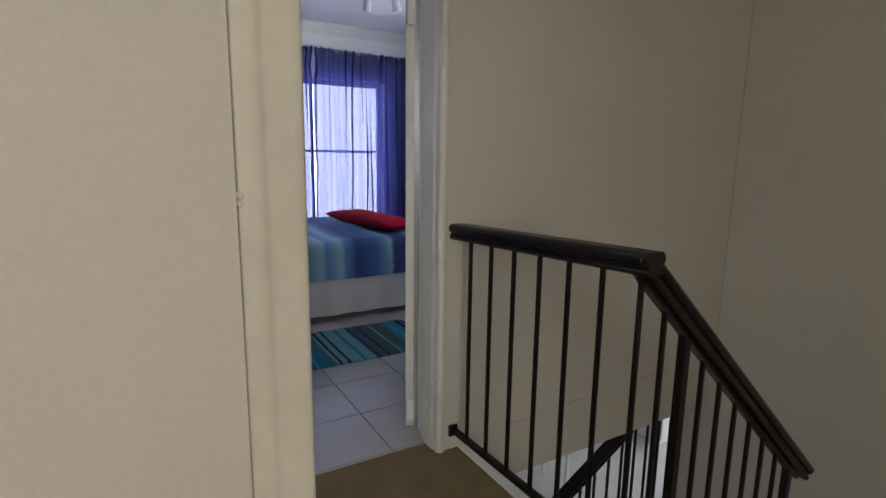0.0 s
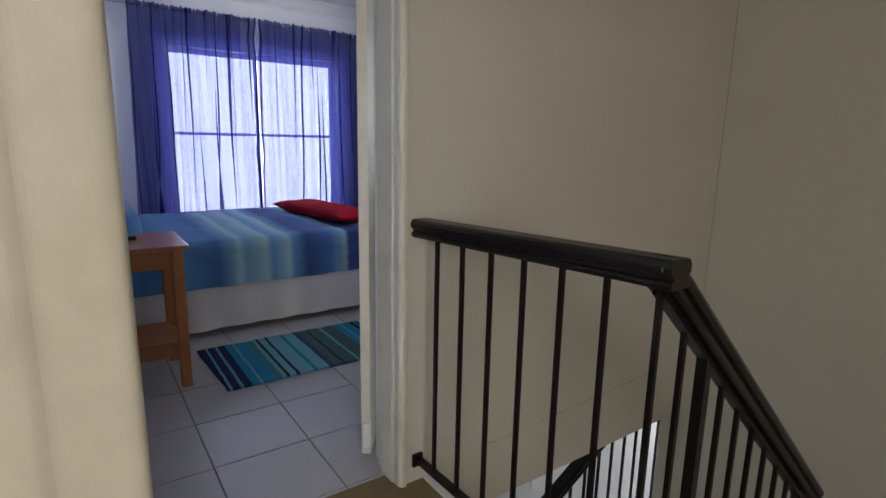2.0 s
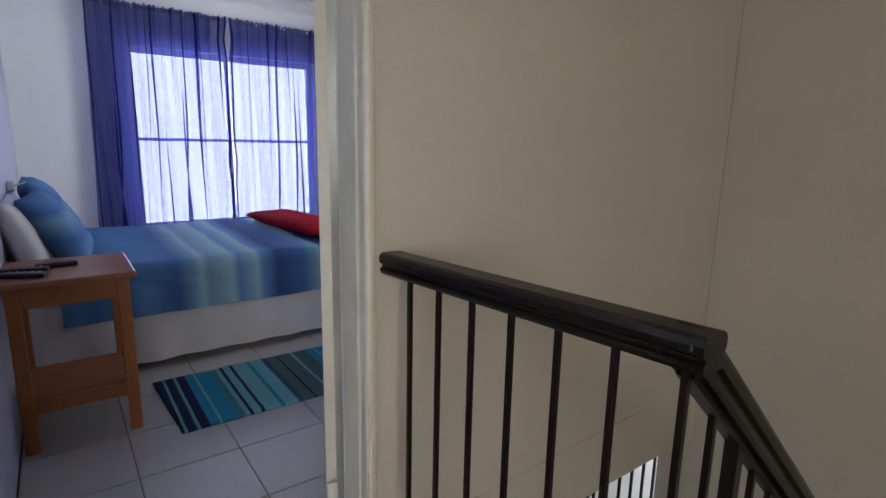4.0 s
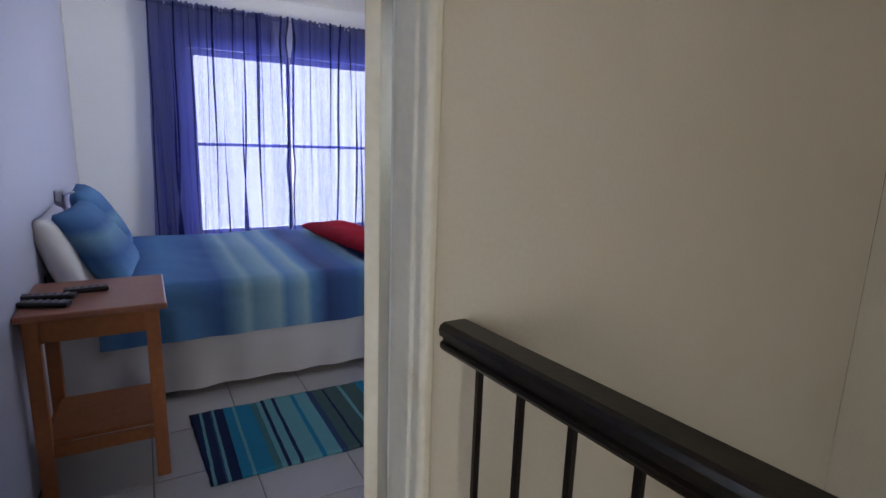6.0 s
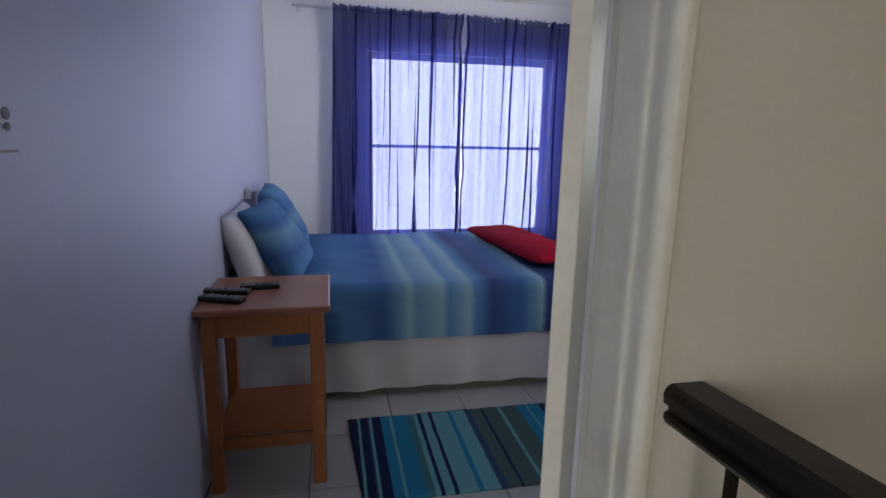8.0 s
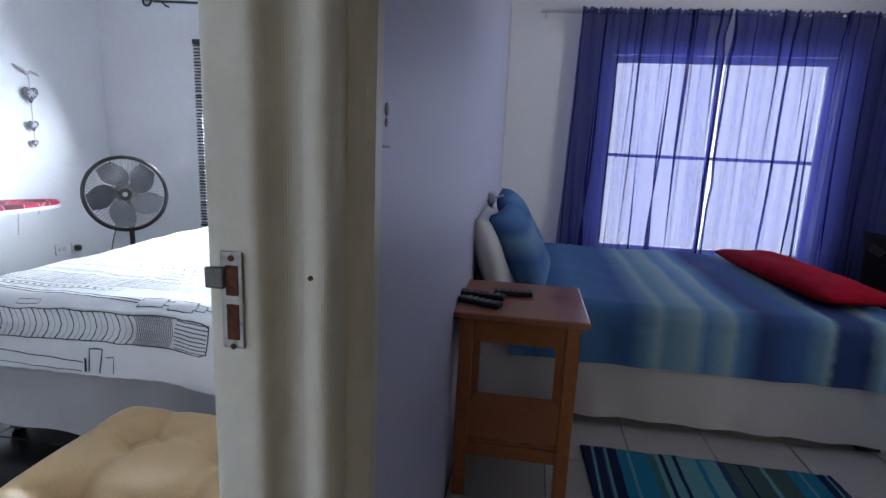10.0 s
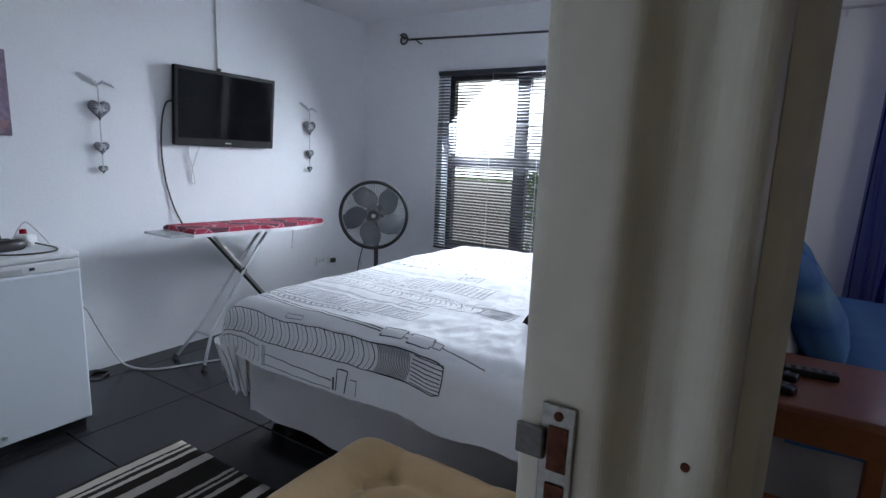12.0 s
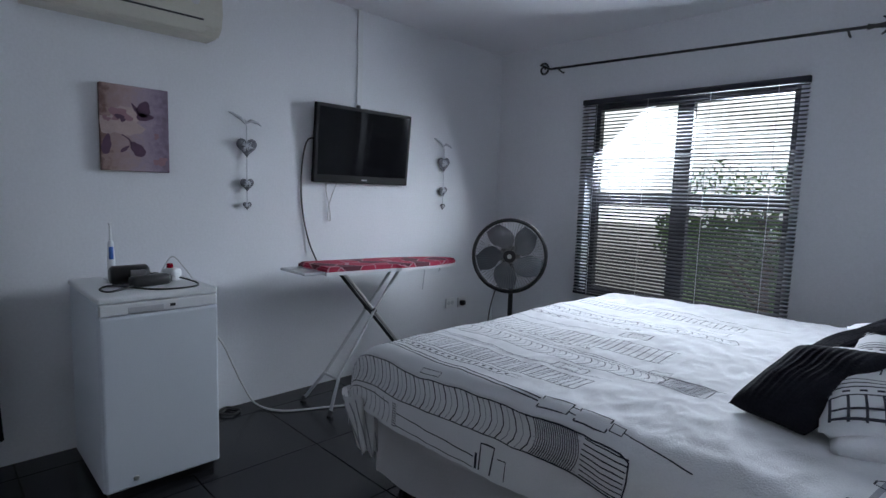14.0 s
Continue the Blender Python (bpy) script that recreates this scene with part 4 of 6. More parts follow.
sl = [(-0.0138, 0.0), (-0.006, 0.0016), (0.006, 0.0016), (0.0138, 0.0)]
rows_ = [[slat_bm.verts.new((x, y, z)) for y, z in sl] for x in (BL0 - (BL0 + BL1) / 2, BL1 - (BL0 + BL1) / 2)]
rows_b = [[slat_bm.verts.new((x, y, z - 0.0008)) for y, z in sl] for x in (BL0 - (BL0 + BL1) / 2, BL1 - (BL0 + BL1) / 2)]
for k in range(3):
    slat_bm.faces.new((rows_[0][k], rows_[1][k], rows_[1][k + 1], rows_[0][k + 1]))
    slat_bm.faces.new((rows_b[0][k + 1], rows_b[1][k + 1], rows_b[1][k], rows_b[0][k]))
for k in (0, 3):
    slat_bm.faces.new((rows_[0][k], rows_[1][k], rows_b[1][k], rows_b[0][k]))
slat_me = bpy.data.meshes.new("slat")
bmesh.ops.recalc_face_normals(slat_bm, faces=slat_bm.faces)
slat_bm.to_mesh(slat_me)
slat_bm.free()
slat_me.materials.append(BLIND)
NSL = 58
rnd = random.Random(5)
for k in range(NSL):
    s = new("slat", slat_me)
    s.parent = blind
    s.matrix_parent_inverse = blind.matrix_basis.inverted()
    z = BLB + 0.025 + (BLT - 0.045 - BLB - 0.025) * k / (NSL - 1)
    s.matrix_basis = pose((BL0 + BL1) / 2, WY1 - 0.029, z + rnd.uniform(-0.0008, 0.0008) - (0.007 if k == 42 else 0.0), 27 + rnd.uniform(-2, 2), rnd.uniform(-0.05, 0.05), 0)
for x in (-2.0, -1.62, -1.22, -0.85):
    part("ladder_cord", tube(bmesh.new(), [(x, WY1 - 0.048, BLB), (x, WY1 - 0.048, BLT - 0.03)], 0.0016, 6), RIBBON, blind)

wrod = thing("curtain_rod", -1.4, WY1 - 0.09, 2.24, "wrought iron curtain rod with a scroll and an arrow end", "curtain rod")
zr = lambda x: 2.262 - (x + 2.46) * 0.030
part("pole", tube(bmesh.new(), [(-2.40, WY1 - 0.08, zr(-2.40)), (-0.45, WY1 - 0.08, zr(-0.45))], 0.0085, 10), IRON, wrod)
sp = [(-2.46 + (0.012 + 0.0062 * k / 3) * math.cos(k * 0.45), WY1 - 0.08, zr(-2.46) + (0.012 + 0.0062 * k / 3) * math.sin(k * 0.45)) for k in range(20)]
part("scroll", tube(bmesh.new(), sp + [(-2.40, WY1 - 0.08, zr(-2.4))], 0.0075, 8), IRON, wrod)
ar = bmesh.new()
tube(ar, [(-0.47, WY1 - 0.08, zr(-0.47)), (-0.44, WY1 - 0.08, zr(-0.44)), (-0.36, WY1 - 0.08, zr(-0.36)), (-0.28, WY1 - 0.08, zr(-0.28))], [0.016, 0.010, 0.018, 0.001], 10)
for s in (1, -1):
    tube(ar, [(-0.41, WY1 - 0.08, zr(-0.41) + s * 0.045), (-0.385, WY1 - 0.08, zr(-0.4) + s * 0.025), (-0.36, WY1 - 0.08, zr(-0.36))], [0.004, 0.007, 0.009], 8)
part("arrow_end", ar, IRON, wrod)
for x in (-2.33, -0.55):
    part("bracket", tube(bmesh.new(), [(x, WY1 - 0.08, zr(x) - 0.004), (x, WY1 - 0.03, zr(x) - 0.02), (x, WY1 - 0.001, zr(x) - 0.02)], 0.006, 8), IRON, wrod)

# bed
WB = (-1.49, 0.12, 3.33, 5.10, 0.695)
bed_w = thing("bed", -0.8, 4.3, 0.0, "king size bed with a plain white base on castors", "bed")
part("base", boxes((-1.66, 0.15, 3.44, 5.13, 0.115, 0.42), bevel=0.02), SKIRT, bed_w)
part("mattress", boxes((-1.60, 0.15, 3.43, 5.13, 0.40, 0.675), bevel=0.06), SHEET, bed_w, smooth=True)
def wskirt(u, v):
    s = u * (1.90 + 1.86)
    if s < 1.86:
        x, y, nx, ny = -1.695, 5.28 - s, -1, 0
    else:
        x, y, nx, ny = -1.695 + s - 1.86, 3.42, 0, -1
    w = (0.012 * noise.noise(Vector((u * 18, v, 0))) + 0.008 * math.sin(u * 60)) * (1 - v)
    return (x + nx * w, y + ny * w, 0.09 + 0.40 * v - 0.015 * noise.noise(Vector((u * 5, 0, 1))) * (1 - v))
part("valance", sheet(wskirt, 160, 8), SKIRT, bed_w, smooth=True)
for x in (-1.62, 0.05):
    for y in (3.53, 5.06):
        cf = part("castor_fork", boxes((x - 0.02, x + 0.02, y - 0.025, y + 0.025, 0.045, 0.116)), BLACK_PLASTIC, bed_w)
        part("castor_wheel", disc_prism(bmesh.new(), (x - 0.014, y, 0.028), (1, 0, 0), 0.028, 0.028, 16, 0.004), BLACK_PLASTIC, cf)

def duvet_at(a, b, lift=0.0):
    x, y, z = drape(a, b, WB, 0.10, 0.05)
    n = noise.noise(Vector((a * 1.9, b * 1.9, 2))) * 0.018 + noise.noise(Vector((a * 6, b * 6, 7))) * 0.005
    n += 0.005 * noise.noise(Vector((a * 17, b * 11, 3)))
    n += (0.010 + 0.012 * max(0.0, min(1.0, (a + 0.7) / 0.6))) * (0.5 - abs(noise.noise(Vector((a * 4.3 + 0.6 * b, b * 3.1, 11)))))
    crease = max(0.0, min(1.0, (a + 1.3) / 0.8))
    n += crease * (0.007 * (0.4 - abs(noise.noise(Vector((a * 11 + 3 * b, b * 8, 5))))) + 0.004 * (0.4 - abs(noise.noise(Vector((a * 21, b * 15 - 4 * a, 9))))))
    z += n + 0.018 + lift
    if b < 3.24 or a < -1.65:
        y -= 0.02 * noise.noise(Vector((a * 5, 2, b * 2))) + lift * 0.8
        x -= 0.02 * noise.noise(Vector((3, b * 5, a * 2))) + lift * 0.8
    return Vector((x, y, z))
A0, A1, DB0, DB1 = -1.79, 0.14, 3.02, 5.38
duvet = tagged(part("duvet", sheet(lambda u, v: duvet_at(A0 + (A1 - A0) * u, DB0 + (DB1 - DB0) * v), 260, 270), SHEET, smooth=True), "white duvet with black line-drawn print, spread over the bed", "duvet")
prints = {"i": (bmesh.new(), INK), "g": (bmesh.new(), INK_GREY)}
def stroke(pts, w=0.006, ink="i"):
    """A printed line on the duvet, through (a, b) places of the cloth."""
    bm = prints[ink][0]
    fine = []
    for p, q in zip(pts, pts[1:]):
        k = max(1, int(math.hypot(q[0] - p[0], q[1] - p[1]) / 0.025))
        fine += [(p[0] + (q[0] - p[0]) * i / k, p[1] + (q[1] - p[1]) * i / k) for i in range(k)]
    fine.append(pts[-1])
    prev = None
    for i, (a, b) in enumerate(fine):
        p, q = fine[max(i - 1, 0)], fine[min(i + 1, len(fine) - 1)]
        dx, dy = q[0] - p[0], q[1] - p[1]
        L = math.hypot(dx, dy) or 1
        nx, ny = -dy / L * w * 0.31, dx / L * w * 0.31
        cur = (bm.verts.new(duvet_at(a + nx, b + ny, 0.0025)), bm.verts.new(duvet_at(a - nx, b - ny, 0.0025)))
        if prev:
            bm.faces.new((prev[0], prev[1], cur[1], cur[0]))
        prev = cur
def band(a0, a1, b0, b1, kind, step=0.03, bow=0.02, slope=0.0):
    """A printed strip between two long lines, filled with cross strokes."""
    bb = lambda a, b: b + slope * (a - a0)
    stroke([(a0, b0), (a1, bb(a1, b0))], 0.006)
    stroke([(a0, b1), (a1, bb(a1, b1))], 0.006)
    n = int((a1 - a0) / step)
    for k in range(n + 1):
        a = a0 + step * k
        if kind == "arc":
            stroke([(a + bow * math.sin(math.pi * j / 4), bb(a, b0 + (b1 - b0) * j / 4)) for j in range(5)], 0.004 if k % 2 else 0.006, "g" if k % 2 else "i")
        elif kind == "bar":
            stroke([(a, bb(a, b0)), (a, bb(a, b1))], 0.005)
        elif kind == "dot" and k % 2:
            stroke([(a, bb(a, (b0 + b1) / 2)), (a + step * 0.8, bb(a, (b0 + b1) / 2))], (b1 - b0) * 0.55)
def outline(a0, a1, b0, b1, w=0.006, ink="i"):
    stroke([(a0, b0), (a1, b0), (a1, b1), (a0, b1), (a0, b0)], w, ink)
# print along the near side, then rows further over the bed
band(-1.72, -0.80, 3.135, 3.235, "arc", 0.023, 0.030)
stroke([(-0.80, 3.135), (-0.52, 3.135), (-0.495, 3.145), (-0.488, 3.185), (-0.495, 3.225), (-0.52, 3.235), (-0.80, 3.235)], 0.007)
for k in range(20):
    stroke([(-0.775 + 0.0070 * k + 0.022 * math.sin(math.pi * j / 4), 3.136 + 0.0245 * j) for j in range(5)], 0.004)
for k in range(9):
    stroke([(-0.775 + 0.013, 3.142 + 0.011 * k), (-0.625, 3.142 + 0.011 * k)], 0.0025, "g")
for k in range(8):
    stroke([(-0.615, 3.142 + 0.0125 * k), (-0.495, 3.142 + 0.0125 * k)], 0.005)
# cable with its connectors
stroke([(-1.66, 3.352), (-1.3, 3.338), (-1.0, 3.322), (-0.79, 3.300)], 0.008)
stroke([(-1.66, 3.336), (-1.3, 3.322), (-1.0, 3.306), (-0.79, 3.288)], 0.008)
outline(-0.785, -0.690, 3.270, 3.318, 0.008)
outline(-0.665, -0.575, 3.262, 3.312, 0.008)
stroke([(-0.690, 3.304), (-0.665, 3.302)], 0.006)
stroke([(-0.690, 3.282), (-0.665, 3.278)], 0.006)
outline(-0.568, -0.535, 3.272, 3.300, 0.006)
stroke([(-0.535, 3.286), (-0.46, 3.270), (-0.36, 3.250)], 0.006)
outline(-1.25, -1.16, 3.255, 3.275, 0.004)
band(-1.64, -0.98, 3.368, 3.398, "dot", 0.016)
outline(-0.975, -0.93, 3.372, 3.394, 0.004)
# close ladder of lines on the edge of the bed
band(-1.60, -0.76, 3.420, 3.545, "bar", 0.024)
for k in range(1, 6):
    stroke([(-1.60, 3.420 + 0.021 * k), (-0.80, 3.420 + 0.021 * k)], 0.003, "g")
for k in range(16):
    stroke([(-1.35 + 0.036 * k, 3.425), (-1.345 + 0.036 * k, 3.540)], 0.007, "g")
# low stepped outline near the hem
stroke([(-1.72, 3.118), (-1.45, 3.108), (-1.37, 3.105)], 0.006)
for k in range(14):
    stroke([(-1.74 + 0.028 * k + 0.012 * math.sin(math.pi * j / 3), 3.035 + 0.027 * j) for j in range(4)], 0.005, "g" if k % 2 else "i")
for k in range(5):
    stroke([(-1.35, 3.035 + 0.018 * k), (-1.33, 3.035 + 0.018 * k), (-1.33, 3.044 + 0.018 * k), (-1.35, 3.044 + 0.018 * k)], 0.006)
stroke([(-1.33, 3.085), (-1.18, 3.072), (-0.965, 3.060)], 0.006)
stroke([(-1.33, 3.040), (-1.15, 3.032), (-0.965, 3.030)], 0.004)
stroke([(-0.95, 3.03), (-0.955, 3.075)], 0.016)
stroke([(-0.935, 3.03), (-0.94, 3.108), (-0.885, 3.108), (-0.89, 3.03)], 0.009)
stroke([(-0.87, 3.085), (-0.84, 3.085), (-0.838, 3.03)], 0.005)
# sketchy strokes and blocks over the top of the bed
for k in range(30):
    stroke([(-1.52 + 0.024 * k, 3.575 + 0.006 * (k % 3)), (-1.43 + 0.024 * k, 3.590 + 0.012 * (k % 2))], 0.004, "g")
stroke([(-1.50, 3.61), (-1.2, 3.60), (-0.98, 3.58)], 0.005)
outline(-0.95, -0.83, 3.585, 3.645)
outline(-0.92, -0.86, 3.595, 3.635, 0.005)
band(-1.58, -0.62, 3.675, 3.775, "arc", 0.026, 0.026)
for k in range(20):
    stroke([(-0.62 + 0.0060 * k, 3.678), (-0.60 + 0.0060 * k, 3.772)], 0.004, "g" if k % 3 else "i")
outline(-0.62, -0.48, 3.675, 3.775)
stroke([(-1.55, 3.82), (-1.1, 3.81), (-0.72, 3.79), (-0.45, 3.77)], 0.006)
stroke([(-1.55, 3.838), (-1.1, 3.828), (-0.76, 3.81)], 0.005)
outline(-0.70, -0.63, 3.795, 3.825, 0.005)
band(-1.56, -0.96, 3.860, 3.888, "dot", 0.02)
band(-1.56, -0.70, 3.91, 4.06, "bar", 0.028)
for k in range(1, 4):
    stroke([(-1.56, 3.91 + 0.0375 * k), (-0.70, 3.91 + 0.0375 * k)], 0.003, "g")
outline(-0.98, -0.86, 4.13, 4.20, 0.007)
outline(-0.95, -0.89, 4.145, 4.185, 0.005)
for k in range(22):
    stroke([(-1.52 + 0.022 * k, 4.12 + 0.008 * (k % 3)), (-1.46 + 0.022 * k, 4.14 + 0.012 * (k % 2))], 0.005, "g")
band(-1.54, -0.95, 4.24, 4.275, "dot", 0.025)
band(-1.52, -0.62, 4.34, 4.43, "arc", 0.03, 0.022)
outline(-0.80, -0.68, 4.50, 4.57, 0.006)
stroke([(-1.52, 4.50), (-1.1, 4.49), (-0.84, 4.47)], 0.006)
band(-1.50, -0.66, 4.64, 4.73, "bar", 0.03)
stroke([(-1.50, 4.80), (-0.8, 4.79), (-0.5, 4.77)], 0.006)
# print near the head, on the near side: rounded blocks of bold lines crossed by grey stripes
for k in range(5):
    stroke([(-0.085 + 0.045 * k, 3.245), (-0.045 + 0.045 * k, 3.50)], 0.020, "g")
stroke([(0.11, 3.475), (-0.045, 3.470), (-0.070, 3.455), (-0.072, 3.435), (-0.050, 3.420), (0.11, 3.425)], 0.007)
stroke([(0.11, 3.405), (-0.02, 3.398), (-0.035, 3.385), (-0.02, 3.370), (0.11, 3.375)], 0.007)
stroke([(0.11, 3.352), (-0.105, 3.345)], 0.016)
stroke([(0.11, 3.328), (-0.080, 3.322)], 0.006)
outline(-0.085, 0.02, 3.280, 3.308, 0.006)
for k in range(5):
    stroke([(-0.095, 3.245 + 0.010 * k), (-0.01, 3.247 + 0.010 * k)], 0.005)
for k in range(4):
    stroke([(0.015 + 0.022 * k, 3.372), (0.015 + 0.022 * k, 3.402)], 0.006)
    stroke([(-0.03 + 0.03 * k, 3.425), (-0.015 + 0.03 * k, 3.468)], 0.006)
for ink, (bm, m_) in prints.items():
    part("print", bm, m_, duvet, "black printed line drawing" if ink == "i" else "grey printed line drawing", fix=False)["kind"] = "stuff"
# gathered corner hanging at the foot
def tail_fn(u, v):
    ang = u * math.tau
    r = (0.075 - 0.035 * v) * (1 + 0.22 * math.sin(ang * 6 + v * 3))
    return (-1.585 + r * math.cos(ang) + 0.02 * v, 3.255 + 0.7 * r * math.sin(ang) + 0.03 * v, 0.52 - 0.24 * v + 0.012 * math.sin(ang * 5))
part("gathered_corner", sheet(tail_fn, 60, 10), SHEET, duvet, "gathered hanging corner", smooth=True)
tl = bmesh.new()
for k in range(12):
    tube(tl, [tuple(Vector(tail_fn(k / 12 + 0.01 * j, 0.1 + 0.22 * j)) + Vector((0, -0.002, 0))) for j in range(5)], 0.0025, 4)
part("print", tl, INK_GREY, duvet, "grey printed lines")["kind"] = "stuff"

G = "cushions on the white bed"
def patterned_pillow(m, seed, label, w=0.66, d=0.46, t=0.17, full=True):
    p = tagged(part("pillow", moved(cushion(w, d, t, seed, 0.07, 0.012), m), SHEET, smooth=True), label, "pillow", "pillows on the white bed")
    bm = bmesh.new()
    def on(x, y):
        u, v = 2 * x / w, 2 * y / d
        k = max(0.0, 1 - u ** 4) ** 0.5 * max(0.0, 1 - v ** 4) ** 0.5
        xx, yy = x * (1 - 0.07 * (1 - v * v)), y * (1 - 0.07 * (1 - u * u))
        nz = noise.noise(Vector((xx * 5 + seed, yy * 5, 2.0))) + 0.5 * noise.noise(Vector((xx * 13, yy * 13 + seed, 1)))
        return Vector((xx, yy, k * t / 2 + nz * 0.012 * k + 0.003))
    def line(p0, p1, wd):
        n = 16
        dx, dy = p1[0] - p0[0], p1[1] - p0[1]
        L = math.hypot(dx, dy)
        nx, ny = -dy / L * wd / 2, dx / L * wd / 2
        prev = None
        for i in range(n + 1):
            x, y = p0[0] + dx * i / n, p0[1] + dy * i / n
            cur = (bm.verts.new(on(x + nx, y + ny)), bm.verts.new(on(x - nx, y - ny)))
            if prev:
                bm.faces.new((prev[0], prev[1], cur[1], cur[0]))
            prev = cur
    e = w * 0.46
    for y, wd in ((-d * 0.455, 0.007), (-d * 0.40, 0.007), (-d * 0.30, 0.006), (-d * 0.22, 0.006), (-d * 0.18, 0.005), (-d * 0.14, 0.004)):
        line((-e, y), (e, y), wd)
    for k in range(13):
        x = -e + 2 * e * k / 12
        line((x, -d * 0.47), (x, -d * 0.30), 0.006)
        line((x - 0.010, -d * 0.26), (x + 0.006, -d * 0.26), 0.010)
    if full:
        for k in range(10):
            x = -e * 0.7 + 1.5 * e * k / 12
            line((x, -d * 0.05), (x + 0.02, d * 0.10), 0.004)
    bm2 = moved(bm, m)
    part("print", bm2, INK, p, "black printed bands", fix=False)
    return p
place_cushion("pillow", 0.50, 0.42, 0.10, 31, pose(-0.035, 3.80, 0.735, 0, 2, 108), SHEET, "plain white pillow lying under a patterned one", "pillow", "pillows on the white bed")
patterned_pillow(pose(-0.035, 3.84, 0.800, 8, 0, 16), 33, "white pillow with black printed bands", 0.46, 0.50, 0.14)
place_cushion("pillow", 0.50, 0.42, 0.10, 35, pose(-0.06, 4.40, 0.732, 0, 4, 92), SHEET, "plain white pillow at the head of the bed", "pillow", "pillows on the white bed")
patterned_pillow(pose(-0.04, 4.38, 0.785, 8, 3, 8), 37, "white pillow with black printed bands", 0.44, 0.48, 0.14, full=False)
def limp_cushion(corners, t, seed, label):
    """A ribbed cushion slumped between its four corners (low far, low near, high near, high far)."""
    bm = cushion(2.0, 2.0, 2.0, seed, 0.05, 0.0, 40)
    c = [Vector(q) for q in corners]
    up = (c[2] - c[1]).cross(c[0] - c[1]).normalized()
    if up.z < 0:
        up = -up
    for q in bm.verts:
        u, v, h = (q.co.x + 1) / 2, (q.co.y + 1) / 2, q.co.z
        p = c[1] * (1 - u) * (1 - v) + c[2] * u * (1 - v) + c[0] * (1 - u) * v + c[3] * u * v
        fat = max(0.0, 1 - abs(q.co.x) ** 3) * max(0.0, 1 - abs(q.co.y) ** 3)
        rib = 0.0035 * math.sin(v * 78 + 3.0 * noise.noise(Vector((u * 3, v * 2, seed)))) + 0.010 * noise.noise(Vector((u * 4, v * 4, seed + h)))
        q.co = p + up * (h * t / 2 + rib * fat)
    return tagged(part("cushion", bm, BLACK_CLOTH, smooth=True), label, "cushion", G)
limp_cushion([(-0.405, 3.625, 0.745), (-0.215, 3.545, 0.745), (-0.085, 3.905, 0.895), (-0.315, 3.930, 0.865)], 0.090, 41, "black ribbed cushion slumped against the pillows")
limp_cushion([(-0.375, 4.43, 0.755), (-0.285, 4.26, 0.755), (0.030, 4.50, 0.930), (-0.045, 4.66, 0.915)], 0.080, 43, "black ribbed cushion leaning on the far pillows")

# tan couch in front of the bed, with a white bolster
couch = thing("sleeper_couch", -0.25, 2.72, 0.0, "tan tufted leatherette couch between door and bed", "couch")
CX0, CX1, CY0, CY1, CZ = -0.71, 0.14, 2.33, 3.12, 0.478
buttons = [(-0.515 + 0.28 * i, 2.945 - 0.27 * j) for i in range(3) for j in range(3)]
def couch_top(u, v):
    x, y = CX0 + (CX1 - CX0) * u, CY0 + (CY1 - CY0) * v
    e = 0.09
    def rim(d):
        return 0.0 if d > e else (e - math.sqrt(max(0.0, e * e - (e - d) ** 2)))
    z = CZ - rim(min(x - CX0, CX1 - x, 9)) * 0.9 - rim(min(y - CY0, CY1 - y, 9)) * 0.9
    for bx, by in buttons:
        d = math.hypot(x - bx, y - by)
        z -= 0.062 * math.exp(-(d / 0.06) ** 2)
        z -= 0.028 * math.exp(-(min(abs(x - bx), 0.5) / 0.028) ** 2) * math.exp(-(abs(y - by) / 0.11) ** 2)
        z -= 0.028 * math.exp(-(min(abs(y - by), 0.5) / 0.028) ** 2) * math.exp(-(abs(x - bx) / 0.11) ** 2)
    return (x, y, z + 0.006 * noise.noise(Vector((x * 6, y * 6, 3))))
part("cushion_top", sheet(couch_top, 110, 110), TAN, couch, "tufted seat cushion", smooth=True)
part("body", boxes((CX0 + 0.01, CX1 - 0.01, CY0 + 0.01, CY1 - 0.01, 0.12, 0.42), bevel=0.04), TAN, couch, smooth=True)
for bx, by in buttons:
    part("button", disc_prism(bmesh.new(), (bx, by, couch_top((bx - CX0) / (CX1 - CX0), (by - CY0) / (CY1 - CY0))[2] - 0.002), (0, 0, 1), 0.013, 0.007, 12, 0.003), TAN, couch)
for x in (CX0 + 0.07, CX1 - 0.07):
    for y in (CY0 + 0.07, CY1 - 0.07):
        part("foot", tube(bmesh.new(), [(x, y, 0.0), (x, y, 0.125)], [0.018, 0.025], 12), BLACK_PLASTIC, couch)
place_cushion("cushion", 0.36, 0.40, 0.13, 51, pose(0.045, 2.90, 0.585, 0, -62, 8), SHEET, "white cushion lying on the tan couch", "cushion", "", 0.05, 0.008)

tagged(part("rug", rug_fn(-1.84, -0.72, 2.05, 3.155, 0.0, 0.011, 6), RUG_BW, smooth=True), "black and cream striped rug on the black tiles", "rug")

# fridge
fr = thing("fridge", -2.6, 2.78, 0.0, "small white fridge standing against the wall", "fridge")
FX, FY0, FY1 = -2.30, 2.555, 3.005
part("body", boxes((-2.86, FX - 0.045, FY0, FY1, 0.03, 0.815), bevel=0.008), ENAMEL, fr)
part("worktop", boxes((-2.87, FX - 0.012, FY0 - 0.004, FY1 + 0.004, 0.8155, 0.842), bevel=0.008), WHITE_PLASTIC, fr)
fd = part("door", boxes((FX - 0.042, FX, FY0, FY1, 0.045, 0.765), bevel=0.010), ENAMEL, fr)
